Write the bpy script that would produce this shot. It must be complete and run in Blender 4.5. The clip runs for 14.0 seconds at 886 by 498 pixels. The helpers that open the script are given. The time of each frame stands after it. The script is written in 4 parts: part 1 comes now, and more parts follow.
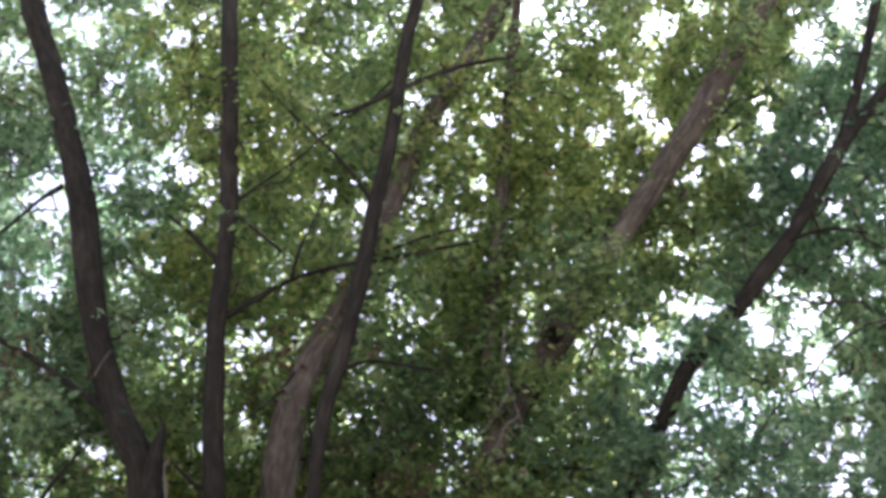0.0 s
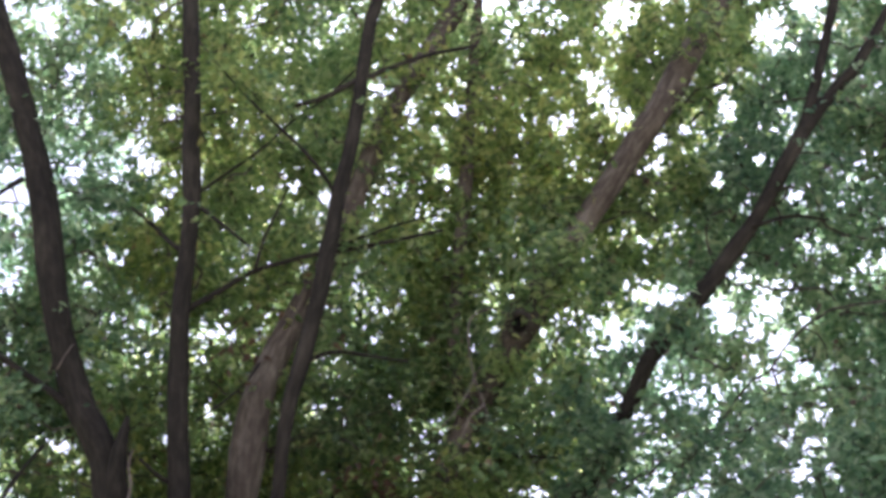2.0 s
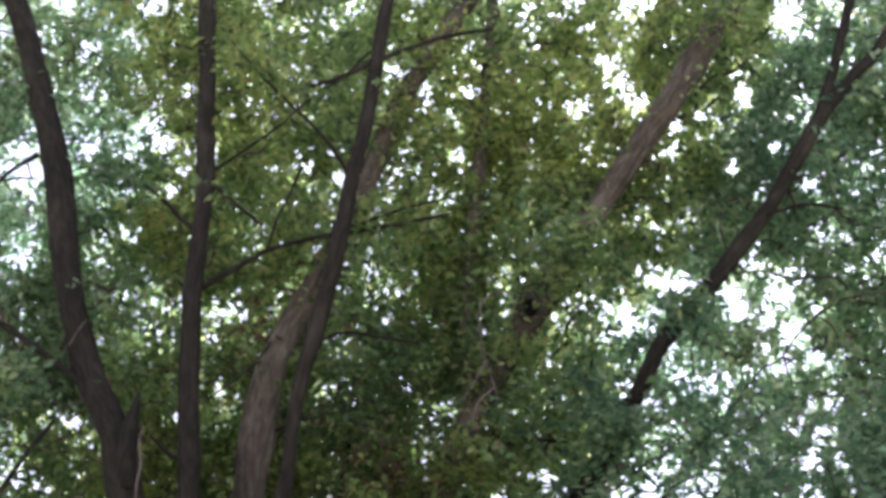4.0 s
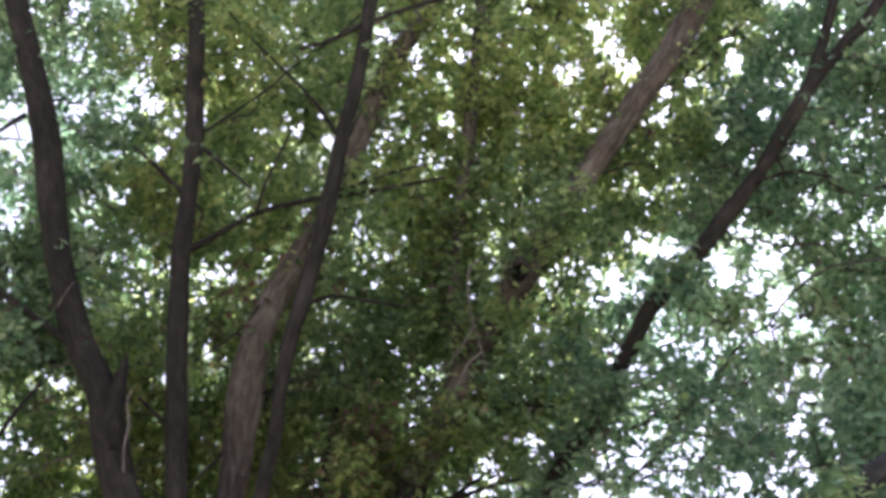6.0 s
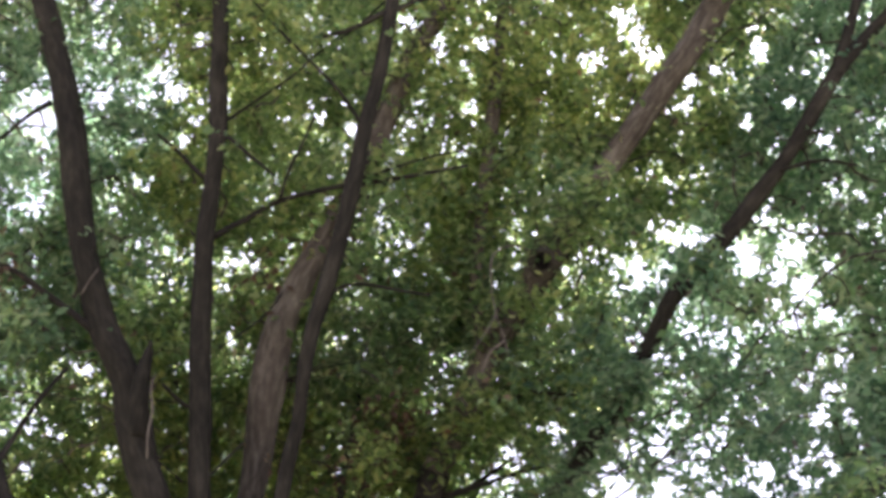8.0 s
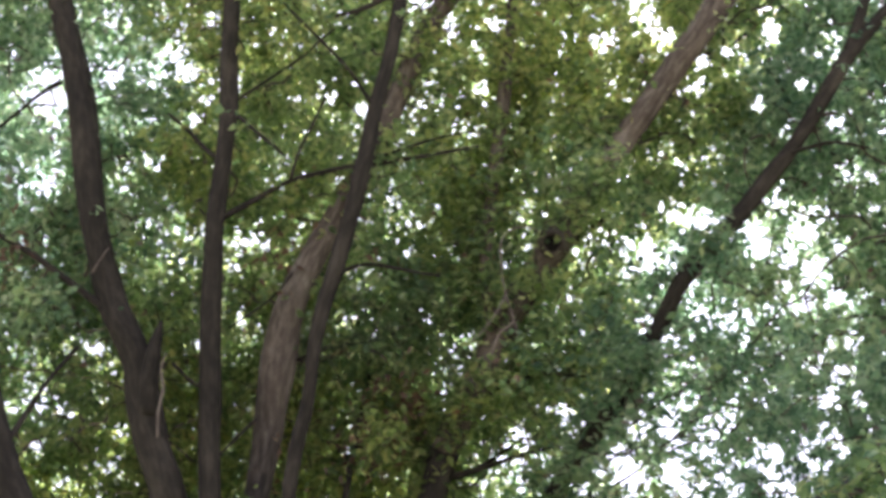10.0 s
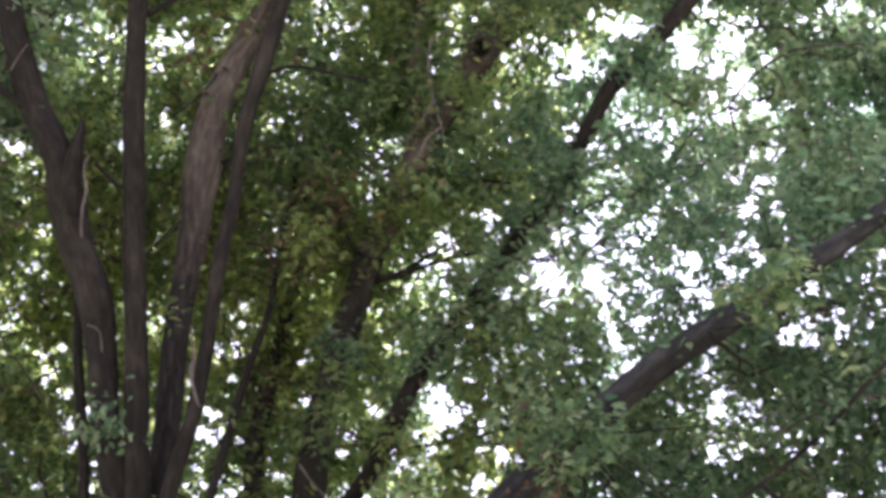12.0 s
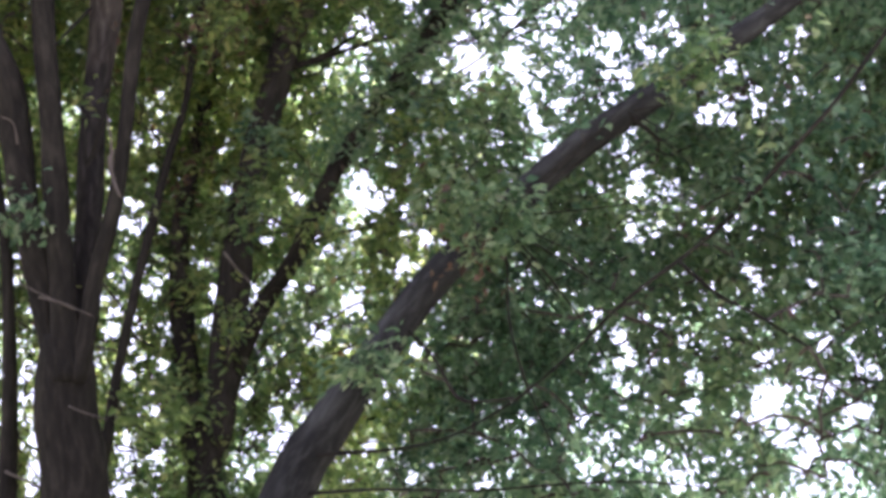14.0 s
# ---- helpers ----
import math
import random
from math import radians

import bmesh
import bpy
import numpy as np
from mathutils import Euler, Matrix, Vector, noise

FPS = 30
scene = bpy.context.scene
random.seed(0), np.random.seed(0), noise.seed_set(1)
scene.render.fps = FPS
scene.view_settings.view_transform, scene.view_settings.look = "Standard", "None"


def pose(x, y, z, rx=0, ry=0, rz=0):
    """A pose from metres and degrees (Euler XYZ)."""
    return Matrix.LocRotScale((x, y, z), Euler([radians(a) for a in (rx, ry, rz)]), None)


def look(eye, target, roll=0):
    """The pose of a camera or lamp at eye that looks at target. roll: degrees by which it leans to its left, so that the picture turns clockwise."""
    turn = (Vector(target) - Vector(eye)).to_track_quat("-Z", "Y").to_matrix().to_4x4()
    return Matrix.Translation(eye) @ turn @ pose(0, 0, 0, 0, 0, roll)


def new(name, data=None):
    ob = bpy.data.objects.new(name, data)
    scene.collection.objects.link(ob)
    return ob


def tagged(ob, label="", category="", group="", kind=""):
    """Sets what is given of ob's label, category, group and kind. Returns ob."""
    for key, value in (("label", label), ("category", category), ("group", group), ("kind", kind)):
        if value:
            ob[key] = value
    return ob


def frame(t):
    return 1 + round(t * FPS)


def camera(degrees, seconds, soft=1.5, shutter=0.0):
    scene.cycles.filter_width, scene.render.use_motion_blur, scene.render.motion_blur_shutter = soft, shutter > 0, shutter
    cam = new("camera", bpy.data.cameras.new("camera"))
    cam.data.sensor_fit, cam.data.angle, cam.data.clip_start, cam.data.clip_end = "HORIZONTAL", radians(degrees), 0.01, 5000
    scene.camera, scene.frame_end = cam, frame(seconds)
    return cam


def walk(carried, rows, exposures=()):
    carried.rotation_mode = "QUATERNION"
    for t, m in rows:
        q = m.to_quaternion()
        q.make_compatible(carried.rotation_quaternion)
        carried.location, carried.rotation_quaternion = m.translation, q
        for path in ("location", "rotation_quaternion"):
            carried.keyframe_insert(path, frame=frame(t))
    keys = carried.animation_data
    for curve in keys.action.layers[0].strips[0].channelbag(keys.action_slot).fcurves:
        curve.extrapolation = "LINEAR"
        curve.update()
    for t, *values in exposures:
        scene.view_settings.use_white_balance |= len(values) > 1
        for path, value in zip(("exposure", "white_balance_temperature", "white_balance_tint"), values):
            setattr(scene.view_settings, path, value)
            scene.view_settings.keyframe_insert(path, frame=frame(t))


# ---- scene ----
from mathutils.kdtree import KDTree

# A standing camera under tall trees, tilted up; it turns and dips but hardly shifts.
LENS = 36.0
EYE = (0.0, 0.0, 1.6)
cam = camera(LENS, 14.0, soft=3.8, shutter=0.42)
ROWS = [
    (0, 127.79, 1.15, 0.81),
    (0.5, 127.50, 1.85, 0.46),
    (1, 127.61, 2.43, 0.07),
    (1.5, 127.60, 2.38, -0.07),
    (2, 127.34, 2.41, -0.12),
    (2.5, 127.33, 1.79, -0.24),
    (3, 126.97, 1.51, -0.37),
    (5.3, 125.79, 1.17, -0.14),
    (5.5, 125.38, 1.03, -0.44),
    (6, 125.09, 1.24, -0.91),
    (6.5, 124.98, 0.55, 0.04),
    (7, 124.65, 0.34, -0.02),
    (7.5, 124.68, 0.59, 0.01),
    (8, 124.60, 0.55, -0.22),
    (8.5, 124.25, 0.23, -0.10),
    (10.8, 123.77, 0.09, -0.01),
    (11, 123.50, -0.00, -0.00),
    (11.1, 122.56, -0.22, -0.15),
    (11.3, 119.64, 0.29, -1.10),
    (11.5, 117.06, 0.21, -2.29),
    (12, 115.59, 0.83, -3.14),
    (12.1, 115.31, 1.03, -3.11),
    (12.5, 111.84, 2.11, -4.70),
    (13, 107.87, 3.10, -6.00),
    (13.5, 107.50, 3.10, -5.80),
    (14, 106.47, 3.03, -5.81),
]
EXPOSURES = [(0.0, 2.04, 5350, 32), (3.0, 2.03, 5350, 30), (5.5, 2.05, 5400, 29), (6.5, 2.0, 5400, 36), (7.5, 2.0, 5600, 30), (8.5, 2.27, 5700, 29), (11.0, 2.37, 5650, 26), (12.5, 2.34, 5550, 38), (14.0, 2.3, 5400, 35)]
walk(cam, [(t, pose(*EYE, rx, ry, rz)) for t, rx, ry, rz in ROWS], EXPOSURES)

# ---- light: a bright, thinly overcast sky ----
world = bpy.data.worlds.new("overcast_sky")
scene.world = world
world.use_nodes = True
wn, wl = world.node_tree.nodes, world.node_tree.links
sky = wn.new("ShaderNodeTexSky")
sky.sky_type, sky.sun_disc = "NISHITA", False
sky.sun_elevation, sky.sun_rotation = radians(58), radians(20)
sky.dust_density, sky.air_density = 3.0, 1.0
pale = wn.new("ShaderNodeHueSaturation")
pale.inputs["Saturation"].default_value = 0.08
wl.new(sky.outputs["Color"], pale.inputs["Color"])
wl.new(pale.outputs["Color"], wn["Background"].inputs["Color"])
wn["Background"].inputs["Strength"].default_value = 0.08

sun = new("sun", bpy.data.lights.new("sun", "SUN"))
sun.data.energy, sun.data.angle, sun.data.color = 5.0, radians(24), (1.0, 0.95, 0.88)
SUN_FROM = Vector((math.sin(radians(20)) * math.cos(radians(58)), math.cos(radians(20)) * math.cos(radians(58)), math.sin(radians(58))))
sun.matrix_world = look(SUN_FROM * 60, (0, 0, 0))


# ---- materials ----
def material(name):
    mat = bpy.data.materials.new(name)
    mat.use_nodes = True
    return mat, mat.node_tree.nodes, mat.node_tree.links, mat.node_tree.nodes["Principled BSDF"]


def ramp(nodes, links, source, stops):
    r = nodes.new("ShaderNodeValToRGB")
    el = r.color_ramp.elements
    while len(el) < len(stops):
        el.new(0.5)
    for e, (at, col) in zip(el, stops):
        e.position, e.color = at, (*col, 1)
    links.new(source, r.inputs["Fac"])
    return r.outputs["Color"]


def noise_tex(nodes, links, scale, detail=4.0, stretch=(1, 1, 1), grain=False):
    """Noise in the object's space or, for wood, along its grain."""
    if grain:
        co = nodes.new("ShaderNodeAttribute")
        co.attribute_name = "grain"
        place = co.outputs["Vector"]
    else:
        co = nodes.new("ShaderNodeTexCoord")
        place = co.outputs["Object"]
    mp = nodes.new("ShaderNodeMapping")
    mp.inputs["Scale"].default_value = stretch
    tx = nodes.new("ShaderNodeTexNoise")
    tx.inputs["Scale"].default_value, tx.inputs["Detail"].default_value = scale, detail
    links.new(place, mp.inputs["Vector"])
    links.new(mp.outputs["Vector"], tx.inputs["Vector"])
    return tx.outputs["Fac"]


def mixed(nodes, links, fac, a, b, blend="MIX"):
    m = nodes.new("ShaderNodeMix")
    m.data_type, m.blend_type = "RGBA", blend
    if isinstance(fac, float):
        m.inputs["Factor"].default_value = fac
    else:
        links.new(fac, m.inputs["Factor"])
    links.new(a, m.inputs[6])
    links.new(b, m.inputs[7])
    return m.outputs[2]


def bark_material(name, dark, mid, pale_col, furrow, grain=True, shaded_foot=None):
    """Furrowed bark: long upright cracks, lichen-grey patches and fine grain; can darken the first metres of a stem to
    imitate shade.
    """
    mat, n, l, p = material(name)
    ridges = noise_tex(n, l, 26, 6, (1.0, 1.0, 0.27), grain)
    patches = noise_tex(n, l, 4.5, 6, (1, 1, 0.5), grain)
    fine = noise_tex(n, l, 130, 3, (1, 1, 0.4), grain)
    a = ramp(n, l, ridges, [(0.32, dark), (0.5, mid), (0.72, pale_col)])
    b = ramp(n, l, patches, [(0.35, dark), (0.55, mid), (0.68, pale_col)])
    c = mixed(n, l, 0.5, a, b)
    # shade on the lower stem, put into the bark colour
    if shaded_foot:
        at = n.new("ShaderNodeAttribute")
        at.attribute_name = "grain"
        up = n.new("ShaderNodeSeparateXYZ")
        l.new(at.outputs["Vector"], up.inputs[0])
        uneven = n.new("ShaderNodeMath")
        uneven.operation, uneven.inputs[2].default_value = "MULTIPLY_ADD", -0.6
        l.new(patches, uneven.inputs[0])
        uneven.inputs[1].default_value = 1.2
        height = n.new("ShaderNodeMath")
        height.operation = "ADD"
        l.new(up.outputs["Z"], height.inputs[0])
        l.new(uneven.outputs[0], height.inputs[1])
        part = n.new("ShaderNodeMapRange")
        part.inputs["From Min"].default_value, part.inputs["From Max"].default_value = shaded_foot - 0.5, shaded_foot + 0.6
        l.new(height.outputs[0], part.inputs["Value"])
        shaded_col = ramp(n, l, ridges, [(0.32, (0.011, 0.0095, 0.0085)), (0.5, (0.025, 0.0215, 0.019)), (0.72, (0.055, 0.048, 0.043))])
        c = mixed(n, l, part.outputs["Result"], shaded_col, c)
    g = ramp(n, l, fine, [(0.3, (0.72, 0.72, 0.72)), (0.7, (1.12, 1.1, 1.08))])
    l.new(mixed(n, l, 1.0, c, g, "MULTIPLY"), p.inputs["Base Color"])
    p.inputs["Roughness"].default_value = 0.92
    p.inputs["Specular IOR Level"].default_value = 0.2
    bump = n.new("ShaderNodeBump")
    bump.inputs["Strength"].default_value, bump.inputs["Distance"].default_value = furrow, 0.02
    l.new(ridges, bump.inputs["Height"])
    l.new(bump.outputs["Normal"], p.inputs["Normal"])
    return mat


def leaf_material(name, source, warm, cool, face_stops=None, glow_stops=None):
    """Thin green leaves that let daylight through; hue varies from leaf to leaf."""
    mat, n, l, p = material(name)
    if source == "island":
        geo = n.new("ShaderNodeNewGeometry")
        rnd = geo.outputs["Random Per Island"]
    else:
        info = n.new("ShaderNodeObjectInfo")
        rnd = info.outputs["Random"]
    face = ramp(n, l, rnd, face_stops or LEAF_FACE)
    through_col = ramp(n, l, rnd, glow_stops or LEAF_GLOW)
    patch = noise_tex(n, l, 0.55, 3)
    tint = ramp(n, l, patch, [(0.35, cool), (0.62, warm)])
    vein = noise_tex(n, l, 90, 2)
    fine = ramp(n, l, vein, [(0.3, (0.85, 0.87, 0.85)), (0.7, (1.06, 1.06, 1.0))])
    col = mixed(n, l, 1.0, mixed(n, l, 1.0, face, tint, "MULTIPLY"), fine, "MULTIPLY")
    l.new(col, p.inputs["Base Color"])
    p.inputs["Roughness"].default_value = 0.5
    p.inputs["Specular IOR Level"].default_value = 0.35
    tr = n.new("ShaderNodeBsdfTranslucent")
    l.new(mixed(n, l, 1.0, through_col, tint, "MULTIPLY"), tr.inputs["Color"])
    mx = n.new("ShaderNodeMixShader")
    mx.inputs[0].default_value = 0.58
    l.new(p.outputs[0], mx.inputs[1])
    l.new(tr.outputs[0], mx.inputs[2])
    l.new(mx.outputs[0], n["Material Output"].inputs["Surface"])
    return mat


DEAD_FACE = [(0.0, (0.07, 0.05, 0.037)), (0.5, (0.13, 0.09, 0.065)), (1.0, (0.2, 0.15, 0.1))]
DEAD_GLOW = [(0.0, (0.12, 0.075, 0.045)), (0.5, (0.2, 0.13, 0.075)), (1.0, (0.28, 0.2, 0.11))]
LEAF_FACE = [(0.0, (0.043, 0.07, 0.039)), (0.4, (0.065, 0.098, 0.05)), (0.75, (0.098, 0.13, 0.06)), (0.985, (0.163, 0.17, 0.086)), (0.993, (0.152, 0.087, 0.066))]
LEAF_GLOW = [(0.0, (0.147, 0.241, 0.083)), (0.4, (0.358, 0.492, 0.159)), (0.75, (0.579, 0.687, 0.254)), (0.985, (0.763, 0.778, 0.331)), (0.993, (0.308, 0.206, 0.127))]
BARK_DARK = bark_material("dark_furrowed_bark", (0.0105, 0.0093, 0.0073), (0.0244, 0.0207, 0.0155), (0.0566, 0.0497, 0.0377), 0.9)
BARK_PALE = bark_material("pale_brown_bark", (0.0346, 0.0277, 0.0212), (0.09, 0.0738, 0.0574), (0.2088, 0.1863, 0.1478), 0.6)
# the pale bark again, with shade painted over its lowest metres
BARK_SHADED_FOOT = bark_material("bark_pale_above_a_shaded_foot", (0.0346, 0.0277, 0.0212), (0.09, 0.0738, 0.0574), (0.2088, 0.1863, 0.1478), 0.6, shaded_foot=2.7)
BARK_TWIG = bark_material("twig_bark", (0.035, 0.03, 0.025), (0.075, 0.062, 0.05), (0.15, 0.125, 0.1), 0.3, False)
BARK_DEAD = bark_material("dry_twig_bark", (0.08, 0.066, 0.055), (0.15, 0.125, 0.102), (0.23, 0.2, 0.168), 0.3)
OLIVE = ((1.13, 1.06, 0.78), (0.86, 0.97, 1.12))
# cooler tint that imitates bluish lens veil over the outer leaves
BLUISH_VEIL = ((0.96, 1.0, 1.2), (0.74, 0.93, 1.42))
HOLE_SHADE = bark_material("hole_shade", (0.004, 0.003, 0.003), (0.009, 0.007, 0.006), (0.02, 0.016, 0.013), 0.5, False)
BARK_KNOT = bark_material("knot_bark", (0.0288, 0.0246, 0.0192), (0.072, 0.06, 0.0465), (0.144, 0.127, 0.0992), 0.7, False)
# grey bark; pale patches raised to stand in for skylight from above
BARK_LIMB = bark_material("skylit_limb_bark", (0.0144, 0.0144, 0.0145), (0.0304, 0.0298, 0.028), (0.0878, 0.0902, 0.0847), 0.8)
# darker copy of the pale bark: the lower trunk's shade as colour
BARK_SHADED = bark_material("shaded_brown_bark", (0.0122, 0.011, 0.0089), (0.0306, 0.0263, 0.0213), (0.0663, 0.0575, 0.0473), 0.8)
LEAF_MASS = (leaf_material("olive_leaf_mass", "island", *OLIVE), leaf_material("veiled_leaf_mass", "island", *BLUISH_VEIL))
DEAD_LEAF = leaf_material("dead_leaf", "island", (1.0, 0.9, 0.9), (0.8, 0.7, 0.7), DEAD_FACE, DEAD_GLOW)
LEAF_ONE = leaf_material("green_leaf", "object", *OLIVE)
VEILED = ("C", "A2", "B2")     # trees, and outer stems, with bluish lens haze put into the leaf colour


def soil_material():
    mat, n, l, p = material("pale_bounce_soil")
    big, small = noise_tex(n, l, 0.5, 5), noise_tex(n, l, 30, 6)
    # unseen ground, made pale so its bounce brightens leaf undersides
    a = ramp(n, l, big, [(0.35, (0.29, 0.245, 0.195)), (0.6, (0.2, 0.215, 0.13))])
    b = ramp(n, l, small, [(0.3, (0.6, 0.6, 0.6)), (0.7, (1.3, 1.25, 1.1))])
    l.new(mixed(n, l, 1.0, a, b, "MULTIPLY"), p.inputs["Base Color"])
    p.inputs["Roughness"].default_value = 0.95
    bump = n.new("ShaderNodeBump")
    bump.inputs["Strength"].default_value = 0.6
    l.new(small, bump.inputs["Height"])
    l.new(bump.outputs["Normal"], p.inputs["Normal"])
    return mat


# ---- ground ----
def ground_height(x, y):
    return 0.06 * noise.noise((x * 0.15, y * 0.15, 0.0)) + 0.03 * noise.noise((x * 0.7, y * 0.7, 3.0))


def make_ground():
    steps = [-1500, -500, -200, -100, -60, -40, -30, *range(-24, 25, 2), 30, 40, 60, 100, 200, 500, 1500]
    k = len(steps)
    verts = [(x, y + 8, ground_height(x, y + 8) if max(abs(x), abs(y)) < 60 else 0.0) for y in steps for x in steps]
    faces = [(j * k + i, j * k + i + 1, (j + 1) * k + i + 1, (j + 1) * k + i) for j in range(k - 1) for i in range(k - 1)]
    me = bpy.data.meshes.new("ground")
    me.from_pydata(verts, [], faces)
    me.materials.append(soil_material())
    for poly in me.polygons:
        poly.use_smooth = True
    return tagged(new("ground", me), "unseen soil and thin grass, pale to bounce light up", "ground", kind="structure")


make_ground()


# ---- trees: builders ----
TREES = {}          # name -> top-level empty; a second name for a stem whose leaves are tinted for haze
NODES = []          # wood that twigs can grow from: x, y, z, which tree
rng = np.random.default_rng(7)


def tree(key, name, base, label):
    top = new(name)
    top.empty_display_size = 0.3
    top.location = base
    tagged(top, label, "tree", "stand of trees")
    TREES[key] = top
    return top


def spline(points, step):
    """Catmull-Rom through rows of x, y, z, radius."""
    p = np.array(points, float)
    p = np.vstack([2 * p[0] - p[1], p, 2 * p[-1] - p[-2]])
    p[0, 3], p[-1, 3] = p[1, 3], p[-2, 3]
    out = []
    for a, b, c, d in zip(p, p[1:], p[2:], p[3:]):
        m = max(2, int(np.linalg.norm(c[:3] - b[:3]) / step))
        for u in np.arange(m) / m:
            out.append(0.5 * (2 * b + (c - a) * u + (2 * a - 5 * b + 4 * c - d) * u**2 + (3 * b - a - 3 * c + d) * u**3))
    out.append(p[-2])
    return np.array(out)


def tube(path, sides, rough, seed):
    """Verts and faces of a tapering, slightly knobbly stem along a path, closed at its ends."""
    verts, faces, grain, gone = [], [], [], 0.0
    right = Vector((1, 0, 0))
    for k, (x, y, z, r) in enumerate(path):
        a, b = path[max(k - 1, 0)], path[min(k + 1, len(path) - 1)]
        along = Vector(b[:3] - a[:3]).normalized()
        gone += np.linalg.norm(path[k][:3] - path[max(k - 1, 0)][:3])
        side = (right - along * right.dot(along)).normalized()
        front = along.cross(side)
        for j in range(sides):
            ang = 2 * math.pi * j / sides
            c, s = math.cos(ang), math.sin(ang)
            swell = 1 + rough * (noise.noise((c * 1.3 + seed, s * 1.3, z * 1.7)) + 0.7 * noise.noise((c * 4 + seed, s * 4, z * 0.9)))
            verts.append(Vector((x, y, z)) + (side * c + front * s) * r * swell)
            grain += (c * r + seed, s * r, gone)
        if k:
            o = (k - 1) * sides
            faces += [(o + j, o + (j + 1) % sides, o + sides + (j + 1) % sides, o + sides + j) for j in range(sides)]
    faces.append(tuple(range(sides - 1, -1, -1)))
    faces.append(tuple(range(len(verts) - sides, len(verts))))
    return verts, faces, grain


def wood(key, name, bark, points, label="", sides=16, step=0.07, rough=0.16, nodes=True):
    """One stem, limb or branch of a tree, in world metres; twigs may grow from it."""
    path = spline(points, step)
    top = TREES[key]
    verts, faces, grain = tube(path, sides, rough, len(NODES) * 0.013)
    me = bpy.data.meshes.new(name)
    me.from_pydata([v - top.location for v in verts], [], faces)
    me.materials.append(bark)
    me.attributes.new("grain", "FLOAT_VECTOR", "POINT").data.foreach_set("vector", grain)
    for poly in me.polygons:
        poly.use_smooth = True
    ob = new(name, me)
    ob.parent = top
    if label:
        tagged(ob, label)
    if nodes:
        for x, y, z, r in path[:: 2]:
            if z > 3.0:
                NODES.append((x, y, z, key))
    return ob


def knot_hole(key, at, facing, radius, bark):
    """A swollen ring of bark round a hollow in a stem, its shade a near-black disc."""
    top = TREES[key]
    profile = [(1.3, -0.6), (1.15, -0.2), (1.0, 0.02), (0.86, 0.1), (0.74, 0.03), (0.68, -0.2), (0.6, -0.55), (0.0, -0.6)]
    turn = Vector(facing).to_track_quat("Z", "Y").to_matrix()
    verts, faces, k = [], [], 18
    for r, h in profile[:-1]:
        for j in range(k):
            a = 2 * math.pi * j / k
            w = 1 + 0.12 * noise.noise((math.cos(a) * 2, math.sin(a) * 2, h * 3 + 5))
            verts.append(turn @ (Vector((math.cos(a) * r * w, math.sin(a) * r * w * 1.15, h)) * radius) + Vector(at) - top.location)
    for i in range(len(profile) - 2):
        faces += [(i * k + j, i * k + (j + 1) % k, (i + 1) * k + (j + 1) % k, (i + 1) * k + j) for j in range(k)]
    me = bpy.data.meshes.new("knot")
    me.from_pydata(verts, [], faces)
    me.materials.append(bark)
    for poly in me.polygons:
        poly.use_smooth = True
    knot = new("knot", me)
    knot.parent = top
    tagged(knot, "swollen bark ring of a knot hole")
    # shallow floor coloured almost black to pass for a deep, shaded hole
    floor_me = bpy.data.meshes.new("hollow")
    floor_me.from_pydata([turn @ (Vector((math.cos(a) * 0.7, math.sin(a) * 0.8, -0.32)) * radius) + Vector(at) - top.location for a in (2 * math.pi * j / k for j in range(k))], [], [tuple(range(k))])
    floor_me.materials.append(HOLE_SHADE)
    hollow = new("hollow", floor_me)
    hollow.parent = knot
    tagged(hollow, "black disc for the shade inside the hollow")


def tangle(key, at, towards, count, length, seed):
    """Thin bare side branches that fan out of one place on a limb."""
    pick = random.Random(seed)
    lead = Vector(towards).normalized()
    for _ in range(count):
        way = (lead + Vector([pick.gauss(0, 0.38) for _ in range(3)])).normalized()
        span = length * pick.uniform(0.5, 1.1)
        bend = Vector([pick.gauss(0, 0.1) for _ in range(3)]) * span
        thick = pick.uniform(0.005, 0.011)
        points = [(*(Vector(at) + way * span * u + bend * u * u), thick * (1 - 0.75 * u)) for u in (0, 0.3, 0.65, 1)]
        branch(key, points, nodes=pick.random() < 0.5)


def branch(key, points, bark=None, label="", **more):
    return wood(key, "branch", bark or BARK_DARK, points, label, sides=8, step=0.06, rough=0.12, **more)



# tall tree with several dark stems fanning out of one trunk
tree('A', 'multi_stem_tree', (-1.45, 9.7, 0), 'tall tree with several dark stems fanning out of one trunk')
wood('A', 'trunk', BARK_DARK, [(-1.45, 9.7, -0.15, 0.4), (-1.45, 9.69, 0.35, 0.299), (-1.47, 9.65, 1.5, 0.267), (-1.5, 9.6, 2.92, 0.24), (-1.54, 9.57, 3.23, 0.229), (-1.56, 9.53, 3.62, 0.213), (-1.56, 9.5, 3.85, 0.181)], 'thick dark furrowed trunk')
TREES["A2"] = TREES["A"]
